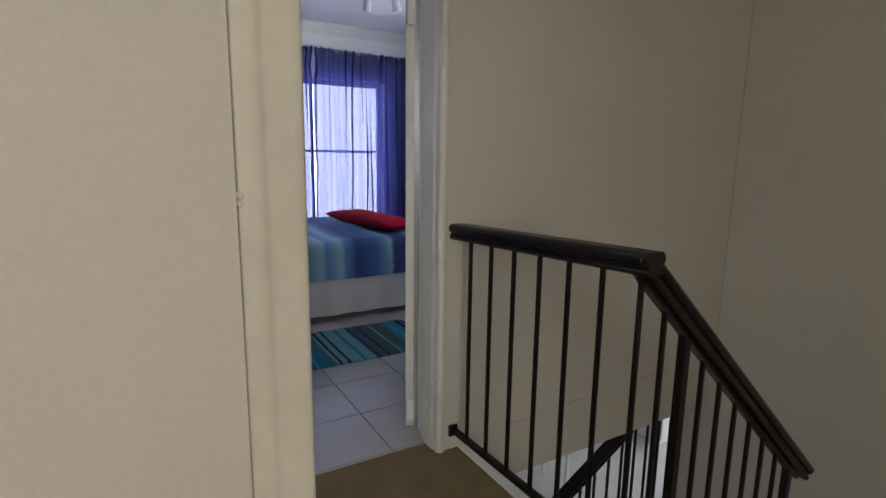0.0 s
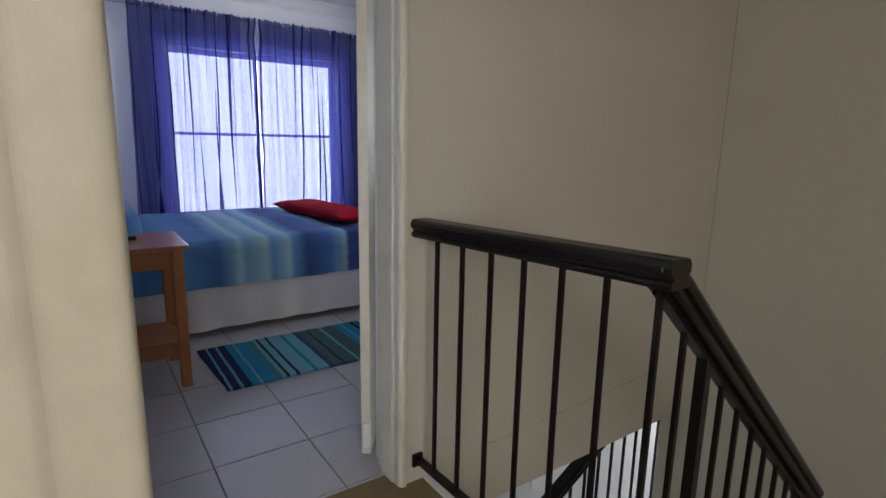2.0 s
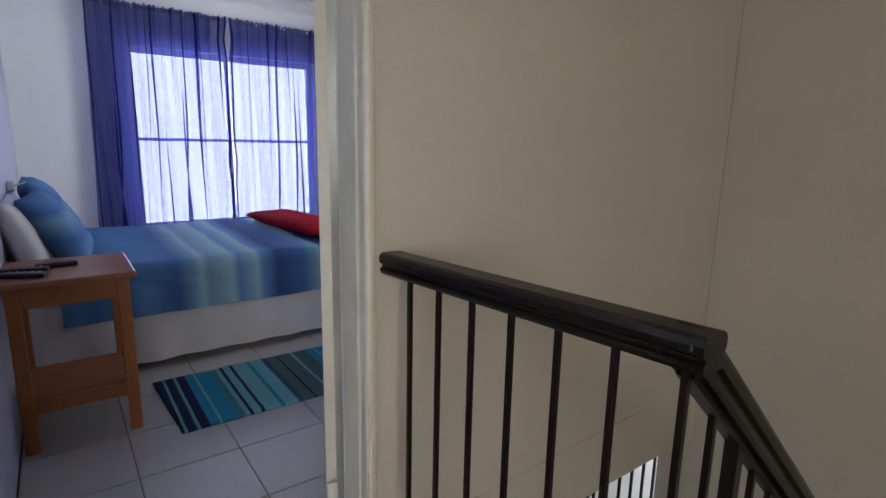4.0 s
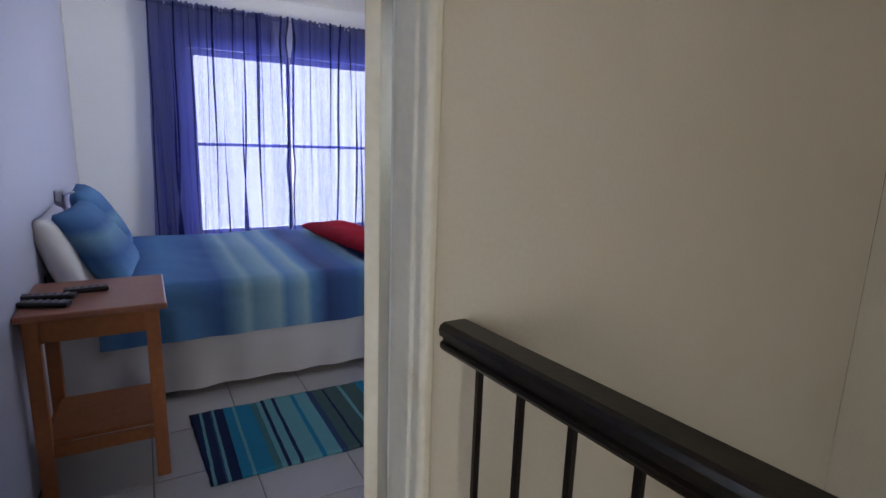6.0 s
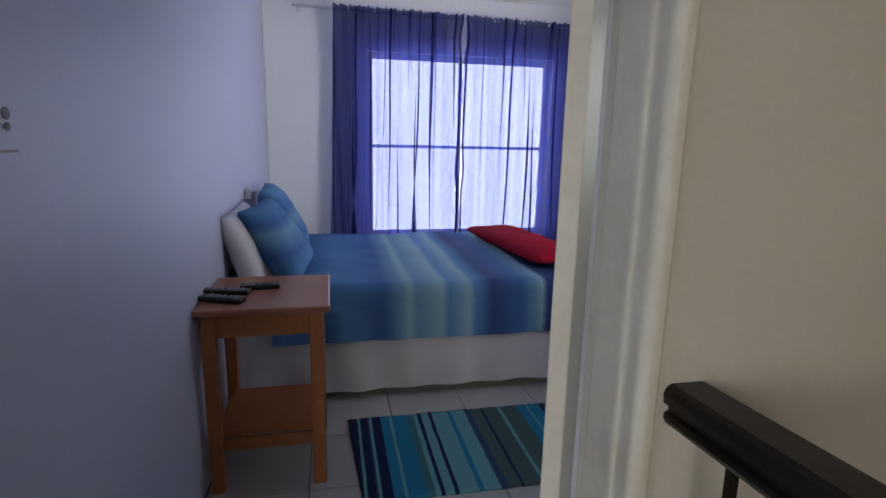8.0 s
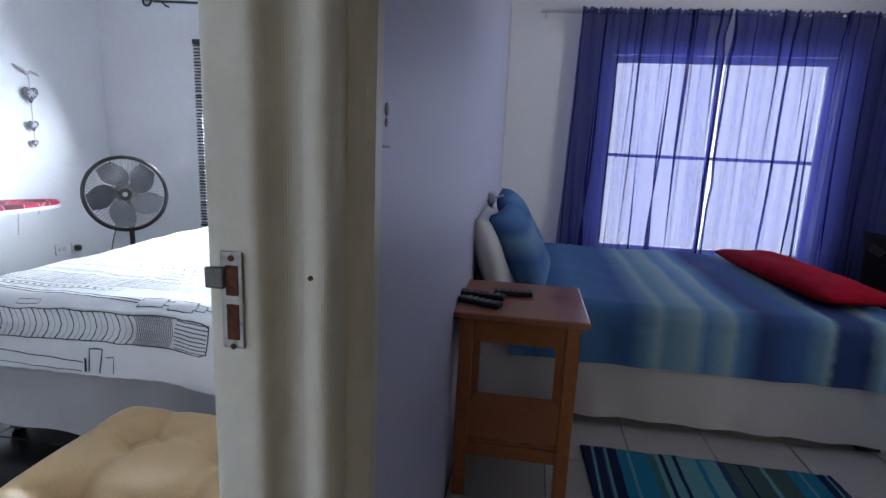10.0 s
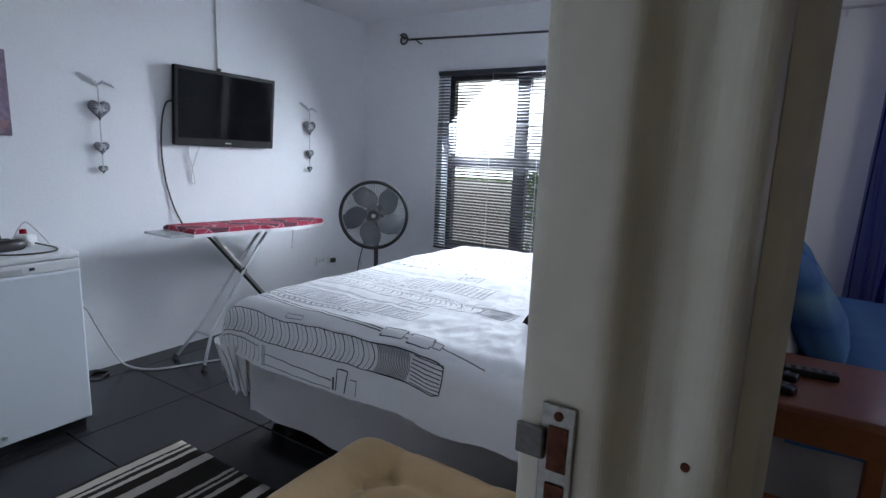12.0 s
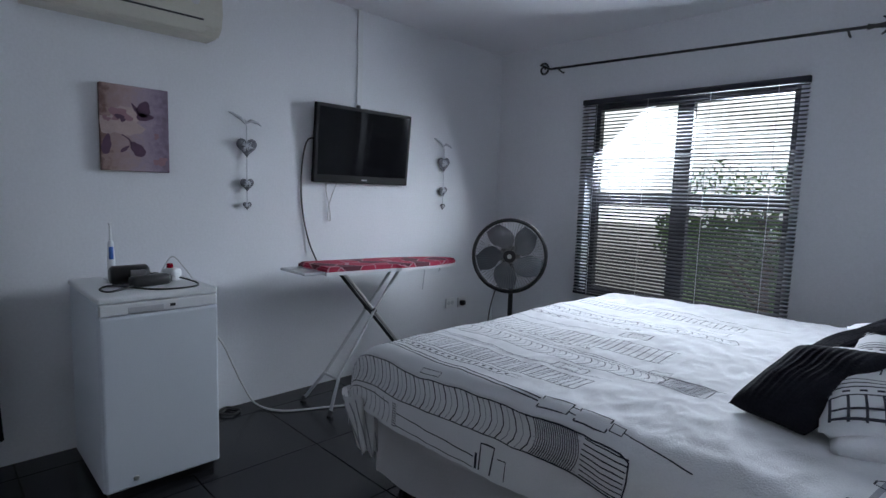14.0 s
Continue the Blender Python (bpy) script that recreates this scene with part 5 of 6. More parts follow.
part("handle_strip", boxes((FX - 0.036, FX - 0.006, FY0 + 0.002, FY1 - 0.002, 0.768, 0.812), bevel=0.005), WHITE_PLASTIC, fr)
part("handle_recess", boxes((FX - 0.007, FX - 0.004, FY0 + 0.10, FY0 + 0.23, 0.772, 0.796), bevel=0.001), STEEL_TUBE, fr)
part("badge", boxes((FX - 0.0065, FX - 0.004, FY0 + 0.255, FY0 + 0.275, 0.783, 0.795)), BLACK_PLASTIC, fr, "small dark maker's badge")
part("lock", disc_prism(bmesh.new(), (FX - 0.001, FY0 + 0.11, 0.085), (1, 0, 0), 0.011, 0.006, 14, 0.002), CHROME, fd)
part("plinth", boxes((-2.84, FX - 0.03, FY0 + 0.02, FY1 - 0.02, 0.0, 0.031)), BLACK_PLASTIC, fr)

brush = thing("electric_toothbrush", -2.66, 2.68, 0.842, "white and blue electric toothbrush standing on the fridge", "toothbrush")
part("handle", tube(bmesh.new(), [(-2.66, 2.68, 0.842), (-2.66, 2.68, 0.86), (-2.66, 2.68, 0.95), (-2.66, 2.68, 1.02), (-2.66, 2.68, 1.035)], [0.019, 0.016, 0.016, 0.012, 0.006], 14), WHITE_PLASTIC, brush, smooth=True)
part("grip", tube(bmesh.new(), [(-2.653, 2.679, 0.95), (-2.653, 2.679, 1.005)], [0.011, 0.009], 14), BLUE_PLASTIC, brush, "blue rubber grip", smooth=True)
part("neck", tube(bmesh.new(), [(-2.66, 2.68, 1.035), (-2.66, 2.68, 1.10)], [0.006, 0.004], 10), WHITE_PLASTIC, brush)
part("brush_head", tube(bmesh.new(), [(-2.668, 2.68, 1.105), (-2.652, 2.68, 1.105)], 0.006, 12), WHITE_PLASTIC, brush)
clip_ = thing("hair_clipper", -2.55, 2.78, 0.842, "black hair clipper lying on the fridge", "hair clipper")
part("case", moved(boxes((-0.03, 0.03, -0.085, 0.085, 0.0, 0.05), bevel=0.018), pose(-2.50, 2.79, 0.842, 0, 0, 12)), BLACK_PLASTIC, clip_, smooth=True)
part("blade", moved(boxes((-0.022, 0.022, 0.085, 0.105, 0.012, 0.036), bevel=0.003), pose(-2.50, 2.79, 0.842, 0, 0, 12)), CHROME, clip_)
rad = thing("small_radio", -2.60, 2.76, 0.842, "black rounded gadget with a silver face on the fridge", "gadget")
part("case", tube(bmesh.new(), [(-2.60, 2.66, 0.885), (-2.60, 2.67, 0.885), (-2.60, 2.80, 0.885), (-2.60, 2.81, 0.885)], [0.034, 0.042, 0.042, 0.034], 18), BLACK_PLASTIC, rad, smooth=True)
part("face", moved(boxes((-0.003, 0.003, -0.03, 0.03, -0.018, 0.018), bevel=0.002), pose(-2.556, 2.76, 0.89, 0, 0, 0)), CHROME, rad)
chg = thing("charger", -2.60, 2.90, 0.842, "white plug charger with a red button on the fridge", "charger")
part("case", moved(boxes((-0.035, 0.035, -0.03, 0.03, 0.0, 0.06), bevel=0.014), pose(-2.58, 2.905, 0.842, 0, 0, 25)), WHITE_PLASTIC, chg, smooth=True)
part("button", disc_prism(bmesh.new(), (-2.59, 2.90, 0.90), (0, 0, 1), 0.014, 0.022, 12, 0.003), RED, chg)
part("plug", moved(boxes((-0.02, 0.02, -0.02, 0.02, 0.0, 0.035), bevel=0.008), pose(-2.65, 2.85, 0.842, 0, 0, 10)), BLACK_PLASTIC, chg)
def cord(pts, r, material, label, parent=None, name="cable"):
    """A smooth cable through the points."""
    pts = [Vector(p) for p in pts]
    out = []
    for i in range(len(pts) - 1):
        p0, p1, p2, p3 = pts[max(i - 1, 0)], pts[i], pts[i + 1], pts[min(i + 2, len(pts) - 1)]
        for k in range(8):
            t = k / 8
            out.append(0.5 * ((2 * p1) + (p2 - p0) * t + (2 * p0 - 5 * p1 + 4 * p2 - p3) * t * t + (3 * p1 - p0 - 3 * p2 + p3) * t ** 3))
    out.append(pts[-1])
    ob = part(name, tube(bmesh.new(), out, r, 7), material, parent, smooth=True)
    return ob if parent else tagged(ob, label, "cable")
cord([(-2.47, 2.72, 0.855), (-2.42, 2.62, 0.846), (-2.50, 2.60, 0.846), (-2.56, 2.66, 0.846), (-2.38, 2.78, 0.846), (-2.36, 2.92, 0.846), (-2.45, 2.97, 0.846), (-2.55, 2.93, 0.86)], 0.004, CABLE_BLACK, "black cable coiled on the fridge top")
cord([(-2.63, 2.87, 0.87), (-2.62, 2.92, 0.95), (-2.58, 2.96, 0.90), (-2.56, 2.99, 0.848)], 0.003, CABLE_WHITE, "thin white charger cable on the fridge")
tagged(part("cloth", moved(cushion(0.16, 0.12, 0.02, 61, 0.05, 0.01, 10), pose(-2.66, 2.72, 0.852)), SHEET, smooth=True), "crumpled white cloth under the toothbrush", "cloth")
cord([(-2.90, 3.02, 0.56), (-2.90, 3.16, 0.52), (-2.90, 3.255, 0.418), (-2.90, 3.324, 0.26), (-2.885, 3.37, 0.144), (-2.84, 3.43, 0.025), (-2.687, 3.521, 0.007), (-2.567, 3.751, 0.007), (-2.508, 3.874, 0.007), (-2.45, 4.05, 0.007)], 0.0055, CABLE_WHITE, "white power cable trailing from the fridge over the tiles")
cord([(-2.90, 3.14, 0.02), (-2.88, 3.24, 0.008), (-2.93, 3.30, 0.008), (-2.86, 3.34, 0.010), (-2.81, 3.28, 0.012), (-2.88, 3.22, 0.014), (-2.92, 3.29, 0.016), (-2.83, 3.33, 0.018)], 0.006, CABLE_BLACK, "black cable coil on the floor beside the fridge")

# television
tv = thing("television", -2.87, 4.22, 1.33, "black flat television hung on the white wall", "television")
TY0, TY1, TZ0, TZ1 = 3.838, 4.603, 1.330, 1.818
lean = Matrix.Translation((-2.888, 0, 1.574)) @ Matrix.Rotation(radians(4.5), 4, "Y") @ Matrix.Translation((2.888, 0, -1.574))
part("case", moved(boxes((-2.915, -2.882, TY0, TY1, TZ0, TZ1), bevel=0.006), lean), TV_CASE, tv)
part("screen", moved(boxes((-2.8835, -2.8805, TY0 + 0.022, TY1 - 0.022, TZ0 + 0.05, TZ1 - 0.022)), lean), SCREEN, tv, "glossy black screen")
part("badge", moved(boxes((-2.882, -2.8800, 4.20, 4.245, TZ0 + 0.020, TZ0 + 0.028)), lean), CHROME, tv)
part("wall_bracket", boxes((-2.9498, -2.922, 4.05, 4.40, 1.45, 1.70)), BLACK_PLASTIC, tv)
part("sensor", moved(disc_prism(bmesh.new(), (-2.90, 4.155, TZ1 - 0.004), (0, 0, 1), 0.014, 0.022, 12, 0.005), lean), BLACK_PLASTIC, tv)
tr = boxes((WX0 + 0.0005, WX0 + 0.014, 4.185, 4.228, 1.82, TOP - 0.101), bevel=0.003)
tagged(part("cable_trunking", tr, WHITE_PLASTIC), "white plastic cable trunking running up to the ceiling", "cable trunking")
cord([(-2.90, 3.850, 1.60), (-2.93, 3.815, 1.585), (-2.935, 3.785, 1.48), (-2.94, 3.775, 1.30), (-2.94, 3.79, 1.12), (-2.935, 3.83, 0.95), (-2.90, 3.86, 0.84), (-2.78, 3.80, 0.832), (-2.70, 3.70, 0.832)], 0.005, CABLE_BLACK, "black television cable hanging down the wall")
cord([(-2.90, 3.93, 1.335), (-2.93, 3.95, 1.27), (-2.935, 3.975, 1.18), (-2.935, 3.985, 1.09), (-2.935, 3.965, 1.10), (-2.93, 3.975, 1.20), (-2.90, 4.01, 1.335)], 0.003, CABLE_WHITE, "thin cable loop hanging under the television")

# hearts
def heart_shape(s, seed):
    """A plump wicker heart about s across, round the origin, facing +x."""
    bm = bmesh.new()
    n, m = 36, 8
    rim = []
    for k in range(n):
        t = k / n * math.tau
        y = 0.5 * s * math.sin(t) ** 3
        z = s * (13 * math.cos(t) - 5 * math.cos(2 * t) - 2 * math.cos(3 * t) - math.cos(4 * t)) / 32
        rim.append((y, z))
    rings = []
    for j in range(m + 1):
        q = -1 + 2 * j / m
        f = math.sqrt(max(0.0, 1 - q * q)) ** 0.7
        rings.append([bm.verts.new((q * s * 0.16 + 0.010 * s * noise.noise(Vector((k * 2.1, j * 2.3, seed))), y * max(f, 0.02), z * max(f, 0.02) + 0.02 * s)) for k, (y, z) in enumerate(rim)])
    for a, b in zip(rings, rings[1:]):
        for k in range(n):
            bm.faces.new((a[k], a[(k + 1) % n], b[(k + 1) % n], b[k]))
    bm.faces.new(rings[0][::-1])
    bm.faces.new(rings[-1])
    return bm
def garland(y):
    g = thing("heart_garland", -2.92, y, 1.70, "string of three grey wicker hearts hung on the wall", "wall decoration", "heart garlands")
    sizes = ((0.120, 1.510), (0.082, 1.300), (0.052, 1.180))
    for s, z in sizes:
        h = part("heart", moved(heart_shape(s, z), Matrix.Translation((-2.925, y, z))), HEART, g, smooth=True)
        rnd_ = random.Random(int(z * 100))
        wick = bmesh.new()
        for k in range(14):
            a = rnd_.uniform(0, math.tau)
            r0 = s * 0.30
            p = [(-2.925 + s * 0.175 * math.cos(q * 0.9), y + r0 * math.cos(a) * q * 0.9 + 0.1 * s * math.sin(a) , z + 0.03 * s + r0 * math.sin(a) * q * 0.8) for q in (-1, -0.5, 0, 0.5, 1)]
            tube(wick, p, s * 0.018, 5)
        part("twigs", wick, RIBBON, h, "pale woven twigs", smooth=True)
    part("string", tube(bmesh.new(), [(-2.925, y, 1.17), (-2.925, y, 1.62), (-2.944, y, 1.665)], 0.003, 6), RIBBON, g)
    bow = bmesh.new()
    for s in (1, -1):
        tube(bow, [(-2.94, y, 1.64), (-2.935, y + s * 0.03, 1.665 - 0.004 * s), (-2.94, y + s * 0.075, 1.672 - 0.02 * s), (-2.94, y + s * 0.095, 1.668 - 0.03 * s)], [0.004, 0.010, 0.007, 0.003], 6)
    part("ribbon_bow", bow, RIBBON, g, "white ribbon bow")
    return g
garland(3.424)
garland(4.996)

# canvas
pic = thing("canvas_picture", -2.93, 2.862, 1.34, "mauve canvas print of pale roses on the wall", "picture")
part("canvas", boxes((-2.9495, -2.918, 2.712, 3.012, 1.345, 1.755), bevel=0.003), CANVAS, pic)
def petals(cy, cz, r, material, n, seed, lab, layer=0):
    """Painted petals round a centre, the inner ones on top."""
    rn = random.Random(seed)
    bm = bmesh.new()
    for k in range(n):
        a = k * 2.4 + seed
        f = 1 - k / n
        y, z = cy + r * 0.62 * f * math.cos(a), cz + r * 0.55 * f * math.sin(a)
        q0 = r * (0.30 + 0.28 * f)
        pts = []
        for j in range(11):
            t = j / 11 * math.tau
            q = q0 * (1 + 0.22 * math.sin(3 * t + k) + 0.08 * rn.uniform(-1, 1))
            pts.append(bm.verts.new((-2.9174 + 0.00025 * k + 0.001 * layer, y + q * math.cos(t), z + q * 0.8 * math.sin(t))))
        bm.faces.new(pts)
    return part("painted_petals", bm, material, pic, lab)
def painted_leaf(cy, cz, length, width, angle, lab):
    """One painted leaf with a wavy edge."""
    bm = bmesh.new()
    c, q = math.cos(angle), math.sin(angle)
    rim = []
    for j in range(24):
        t = j / 24 * math.tau
        a, w = 0.5 * length * math.cos(t), 0.5 * width * math.sin(t) * (1 - 0.35 * math.cos(t)) * (1 + 0.10 * math.sin(7 * t))
        rim.append(bm.verts.new((-2.9165, cy + a * c - w * q, cz + a * q + w * c)))
    bm.faces.new(rim)
    return part("painted_leaf", bm, ROSE_DARK, pic, lab)
petals(2.805, 1.572, 0.098, ROSE_PALE, 7, 1, "pale pink rose petals")
petals(2.800, 1.590, 0.060, ROSE_MID, 5, 2, "dusky pink painted rose", 2)
petals(2.806, 1.560, 0.052, ROSE_PALE, 5, 3, "pale pink rose petals", 4)
petals(2.800, 1.598, 0.026, ROSE_DARK, 3, 9, "dark heart of the rose", 6)
painted_leaf(2.898, 1.650, 0.085, 0.060, 1.2, "dark plum leaf")
painted_leaf(2.905, 1.612, 0.080, 0.034, 0.1, "dark plum leaf")
painted_leaf(2.858, 1.652, 0.050, 0.014, 2.1, "thin dark plum leaf")
painted_leaf(2.866, 1.455, 0.085, 0.052, 2.3, "dark plum leaf")
painted_leaf(2.812, 1.452, 0.050, 0.016, 0.7, "thin dark plum leaf")
painted_leaf(2.735, 1.470, 0.100, 0.038, 1.4, "dark plum leaf at the canvas edge")
petals(2.733, 1.590, 0.020, ROSE_MID, 3, 6, "faded pink petals", 1)
petals(2.968, 1.395, 0.034, ROSE_MID, 4, 7, "faded pink blossom")
petals(2.955, 1.520, 0.018, ROSE_MID, 3, 8, "faded pink blossom")
part("painted_stem", tube(bmesh.new(), [(-2.917, 2.80, 1.52), (-2.917, 2.83, 1.50), (-2.917, 2.845, 1.48)], 0.003, 5), ROSE_DARK, pic)

# air conditioner
ac = thing("air_conditioner", -2.85, 2.82, 2.0, "ivory wall-mounted air conditioner", "air conditioner")
acp = [(-2.9495, 2.035), (-2.9495, 2.315), (-2.80, 2.315), (-2.745, 2.285), (-2.735, 2.135), (-2.755, 2.065), (-2.80, 2.030)]
abm = bmesh.new()
lo = [abm.verts.new((x, 2.42, z)) for x, z in acp]
hi = [abm.verts.new((x, 3.225, z)) for x, z in acp]
for k in range(7):
    abm.faces.new((lo[k], lo[(k + 1) % 7], hi[(k + 1) % 7], hi[k]))
abm.faces.new(lo[::-1])
abm.faces.new(hi)
bmesh.ops.bevel(abm, geom=list(abm.edges), offset=0.012, segments=2, affect="EDGES")
part("case", abm, AC_PLASTIC, ac)
part("louvre", moved(boxes((-0.004, 0.004, 2.44, 3.14, -0.028, 0.028), bevel=0.002), pose(-2.7555, 0, 2.067, 0, 25, 0)), AC_PLASTIC, ac)
part("outlet", moved(boxes((-0.003, 0.003, 2.45, 3.13, -0.030, 0.034)), pose(-2.759, 0, 2.072, 0, 25, 0)), BLACK_PLASTIC, ac, "dark air outlet")
part("emblem", disc_prism(bmesh.new(), (-2.742, 3.09, 2.18), (1, 0, 0.1), 0.022, 0.006, 20, 0.002), CHROME, ac)

# ironing board
ib = thing("ironing_board", -2.45, 3.95, 0.0, "ironing board with a crimson cover and grey tube legs", "ironing board")
def board_half(y):
    s = (y - 3.66) / 1.13
    return 0.155 if s < 0.45 else 0.155 * math.sqrt(max(0.0, 1 - ((s - 0.45) / 0.56) ** 2)) + 0.012
ys = [3.66 + 1.13 * k / 30 for k in range(31)]
BXC = -2.61
edge_ = [(BXC + board_half(y), y) for y in ys] + [(BXC - board_half(y), y) for y in reversed(ys)]
cover = bmesh.new()
prism(cover, edge_, 0.832, 0.858)
top_edges = [e for e in cover.edges if all(v.co.z > 0.855 for v in e.verts)]
bmesh.ops.bevel(cover, geom=top_edges, offset=0.010, segments=3, affect="EDGES")
sag = Matrix(((1, 0, 0, 0), (0, 1, 0, 0), (0, -0.028, 1, 0.028 * 3.66), (0, 0, 0, 1)))
part("cover", moved(cover, sag), BOARD_RED, ib, "crimson patterned cotton cover")
hem = bmesh.new()
prism(hem, [(BXC + (x - BXC) * 1.015, 4.22 + (y - 4.22) * 1.006) for x, y in edge_], 0.812, 0.832)
part("hem", moved(hem, sag), SHEET, ib, "white gathered hem under the cover")
rest = bmesh.new()
tube(rest, [(BXC + 0.13, 3.68, 0.826), (BXC + 0.13, 3.54, 0.826), (BXC - 0.13, 3.54, 0.826), (BXC - 0.13, 3.68, 0.826)], 0.008, 8)
box(rest, BXC - 0.12, BXC + 0.12, 3.55, 3.66, 0.819, 0.824)
part("iron_rest", rest, STEEL_TUBE, ib)
for dx in (0.07, -0.07):
    part("leg", tube(bmesh.new(), [(BXC + dx * 0.5, 4.30, 0.815), (BXC + dx * 0.6, 4.075, 0.545), (BXC + dx * 1.0, 3.80, 0.185), (BXC + dx * 2.1, 3.69, 0.012)], 0.010, 10), STEEL_TUBE, ib, smooth=True)
part("leg", tube(bmesh.new(), [(BXC + 0.03, 3.84, 0.815), (BXC + 0.03, 4.075, 0.545), (BXC + 0.03, 4.52, 0.03)], 0.010, 10), CHROME, ib)
part("leg", tube(bmesh.new(), [(BXC - 0.03, 3.84, 0.815), (BXC - 0.03, 4.075, 0.545), (BXC - 0.03, 4.52, 0.03)], 0.010, 10), BLACK_PLASTIC, ib)
part("foot_bar", tube(bmesh.new(), [(BXC - 0.16, 4.53, 0.016), (BXC + 0.16, 4.53, 0.016)], 0.014, 10), BLACK_PLASTIC, ib)
part("cross_bar", tube(bmesh.new(), [(BXC - 0.075, 3.79, 0.175), (BXC + 0.075, 3.79, 0.175)], 0.008, 8), STEEL_TUBE, ib)
for dx in (0.147, -0.147):
    part("foot", tube(bmesh.new(), [(BXC + dx, 3.70, 0.03), (BXC + dx, 3.685, 0.0)], 0.016, 10), BLACK_PLASTIC, ib)
part("pivot", disc_prism(bmesh.new(), (BXC - 0.05, 4.075, 0.545), (1, 0, 0), 0.014, 0.10, 12), BLACK_PLASTIC, ib)
for y, l in ((4.42, 0.17), (4.56, 0.06)):
    part("hem_string", tube(bmesh.new(), [(BXC + 0.10, y, 0.82), (BXC + 0.11, y + 0.01, 0.77), (BXC + 0.105, y, 0.82 - l)], 0.003, 6), RIBBON, ib)

# pedestal fan
fan = thing("pedestal_fan", -2.22, 5.02, 0.0, "black pedestal fan with a round wire grille", "fan")
FC = Vector((-2.24, 4.99, 0.865))
face = (Vector((0.05, 2.05, 1.05)) - FC).normalized()
FM = Matrix.Translation(FC) @ face.to_track_quat("Z", "Y").to_matrix().to_4x4()
FR = 0.250
ringpts = [(FR * math.cos(a), FR * math.sin(a), 0.0) for a in [k * math.tau / 56 for k in range(56)]]
part("grille_ring", moved(tube(bmesh.new(), ringpts, 0.013, 8, closed=True), FM), BLACK_PLASTIC, fan, smooth=True)
part("grille_rim", moved(tube(bmesh.new(), [(x, y, -0.05) for x, y, z in ringpts], 0.010, 8, closed=True), FM), BLACK_PLASTIC, fan, smooth=True)
wires = bmesh.new()
for k in range(72):
    a = k * math.tau / 72
    c, s = math.cos(a), math.sin(a)
    tube(wires, [(0.04 * c, 0.04 * s, 0.065), (0.15 * c, 0.15 * s, 0.058), (FR * c, FR * s, 0.004)], 0.0011, 4, cap=False)
    tube(wires, [(0.05 * c, 0.05 * s, -0.10), (0.18 * c, 0.18 * s, -0.09), (FR * c, FR * s, -0.05)], 0.0011, 4, cap=False)
part("wire_grille", moved(wires, FM), WORN_STEEL, fan, "fine grey wire grille")
part("centre_cap", moved(disc_prism(bmesh.new(), (0, 0, 0.058), (0, 0, 1), 0.042, 0.014, 24, 0.004), FM), BLACK_PLASTIC, fan)
part("emblem", moved(disc_prism(bmesh.new(), (0, 0, 0.072), (0, 0, 1), 0.016, 0.003, 16), FM), CHROME, fan)
part("motor", moved(tube(bmesh.new(), [(0, 0, -0.09), (0, 0, -0.12), (0, 0, -0.22), (0, 0, -0.25)], [0.06, 0.075, 0.065, 0.04], 20), FM), BLACK_PLASTIC, fan, smooth=True)
def blade(u, v):
    r = 0.045 + 0.185 * u
    a = (v - 0.5) * (0.50 + 0.70 * math.sin(math.pi * min(1, u * 1.05) ** 0.8)) + 0.35 * u
    return (r * math.cos(a), r * math.sin(a), 0.03 * (v - 0.5) * 2 * (0.4 + 0.6 * u) * -1)
for k in range(5):
    part("blade", moved(sheet(blade, 14, 8), FM @ Matrix.Rotation(k * math.tau / 5 + 0.55, 4, "Z")), FAN_BLADE, fan, smooth=True)
part("pole", tube(bmesh.new(), [(-2.27, 5.06, 0.04), (-2.27, 5.06, 0.80)], 0.017, 14), BLACK_PLASTIC, fan)
part("neck", tube(bmesh.new(), [(-2.27, 5.06, 0.70), (-2.27, 5.06, 0.80), (-2.30, 5.10, 0.86)], [0.03, 0.028, 0.04], 14), BLACK_PLASTIC, fan)
part("base", tube(bmesh.new(), [(-2.27, 5.06, 0.0), (-2.27, 5.06, 0.015), (-2.27, 5.06, 0.035), (-2.27, 5.06, 0.06)], [0.20, 0.205, 0.18, 0.03], 32), BLACK_PLASTIC, fan)
cord([(-2.34, 5.12, 0.80), (-2.50, 5.20, 0.62), (-2.62, 5.26, 0.40), (-2.70, 5.30, 0.10), (-2.80, 5.30, 0.02)], 0.004, CABLE_BLACK, "", fan)

# sockets, the second television bracket and the dark garment
def socket(y0, y1, z, label):
    s = thing("wall_socket", WX0, (y0 + y1) / 2, z, label, "wall socket", "wall sockets")
    part("plate", boxes((WX0 + 0.0005, WX0 + 0.012, y0, y1, z - 0.04, z + 0.04), bevel=0.004), WHITE_PLASTIC, s)
    for k in (0.3, 0.7):
        part("outlet", disc_prism(bmesh.new(), (WX0 + 0.012, y0 + (y1 - y0) * k, z), (1, 0, 0), 0.017, 0.003, 14, 0.001), STEEL_TUBE, s)
socket(5.085, 5.185, 0.395, "white double wall socket beside the fan")
socket(5.225, 5.325, 0.385, "white double wall socket with a plug")
tagged(part("plug", boxes((WX0 + 0.015, WX0 + 0.055, 5.235, 5.275, 0.365, 0.405), bevel=0.008), BLACK_PLASTIC), "black plug in the wall socket", "plug")
vb = thing("speaker_bracket", 0.12, 4.9, 1.5, "black empty wall bracket with a grey shelf plate", "bracket")
VY = 5.10
part("wall_plate", boxes((0.125, 0.1845, VY - 0.03, VY + 0.03, 1.42, 1.64), bevel=0.012), BLACK_PLASTIC, vb)
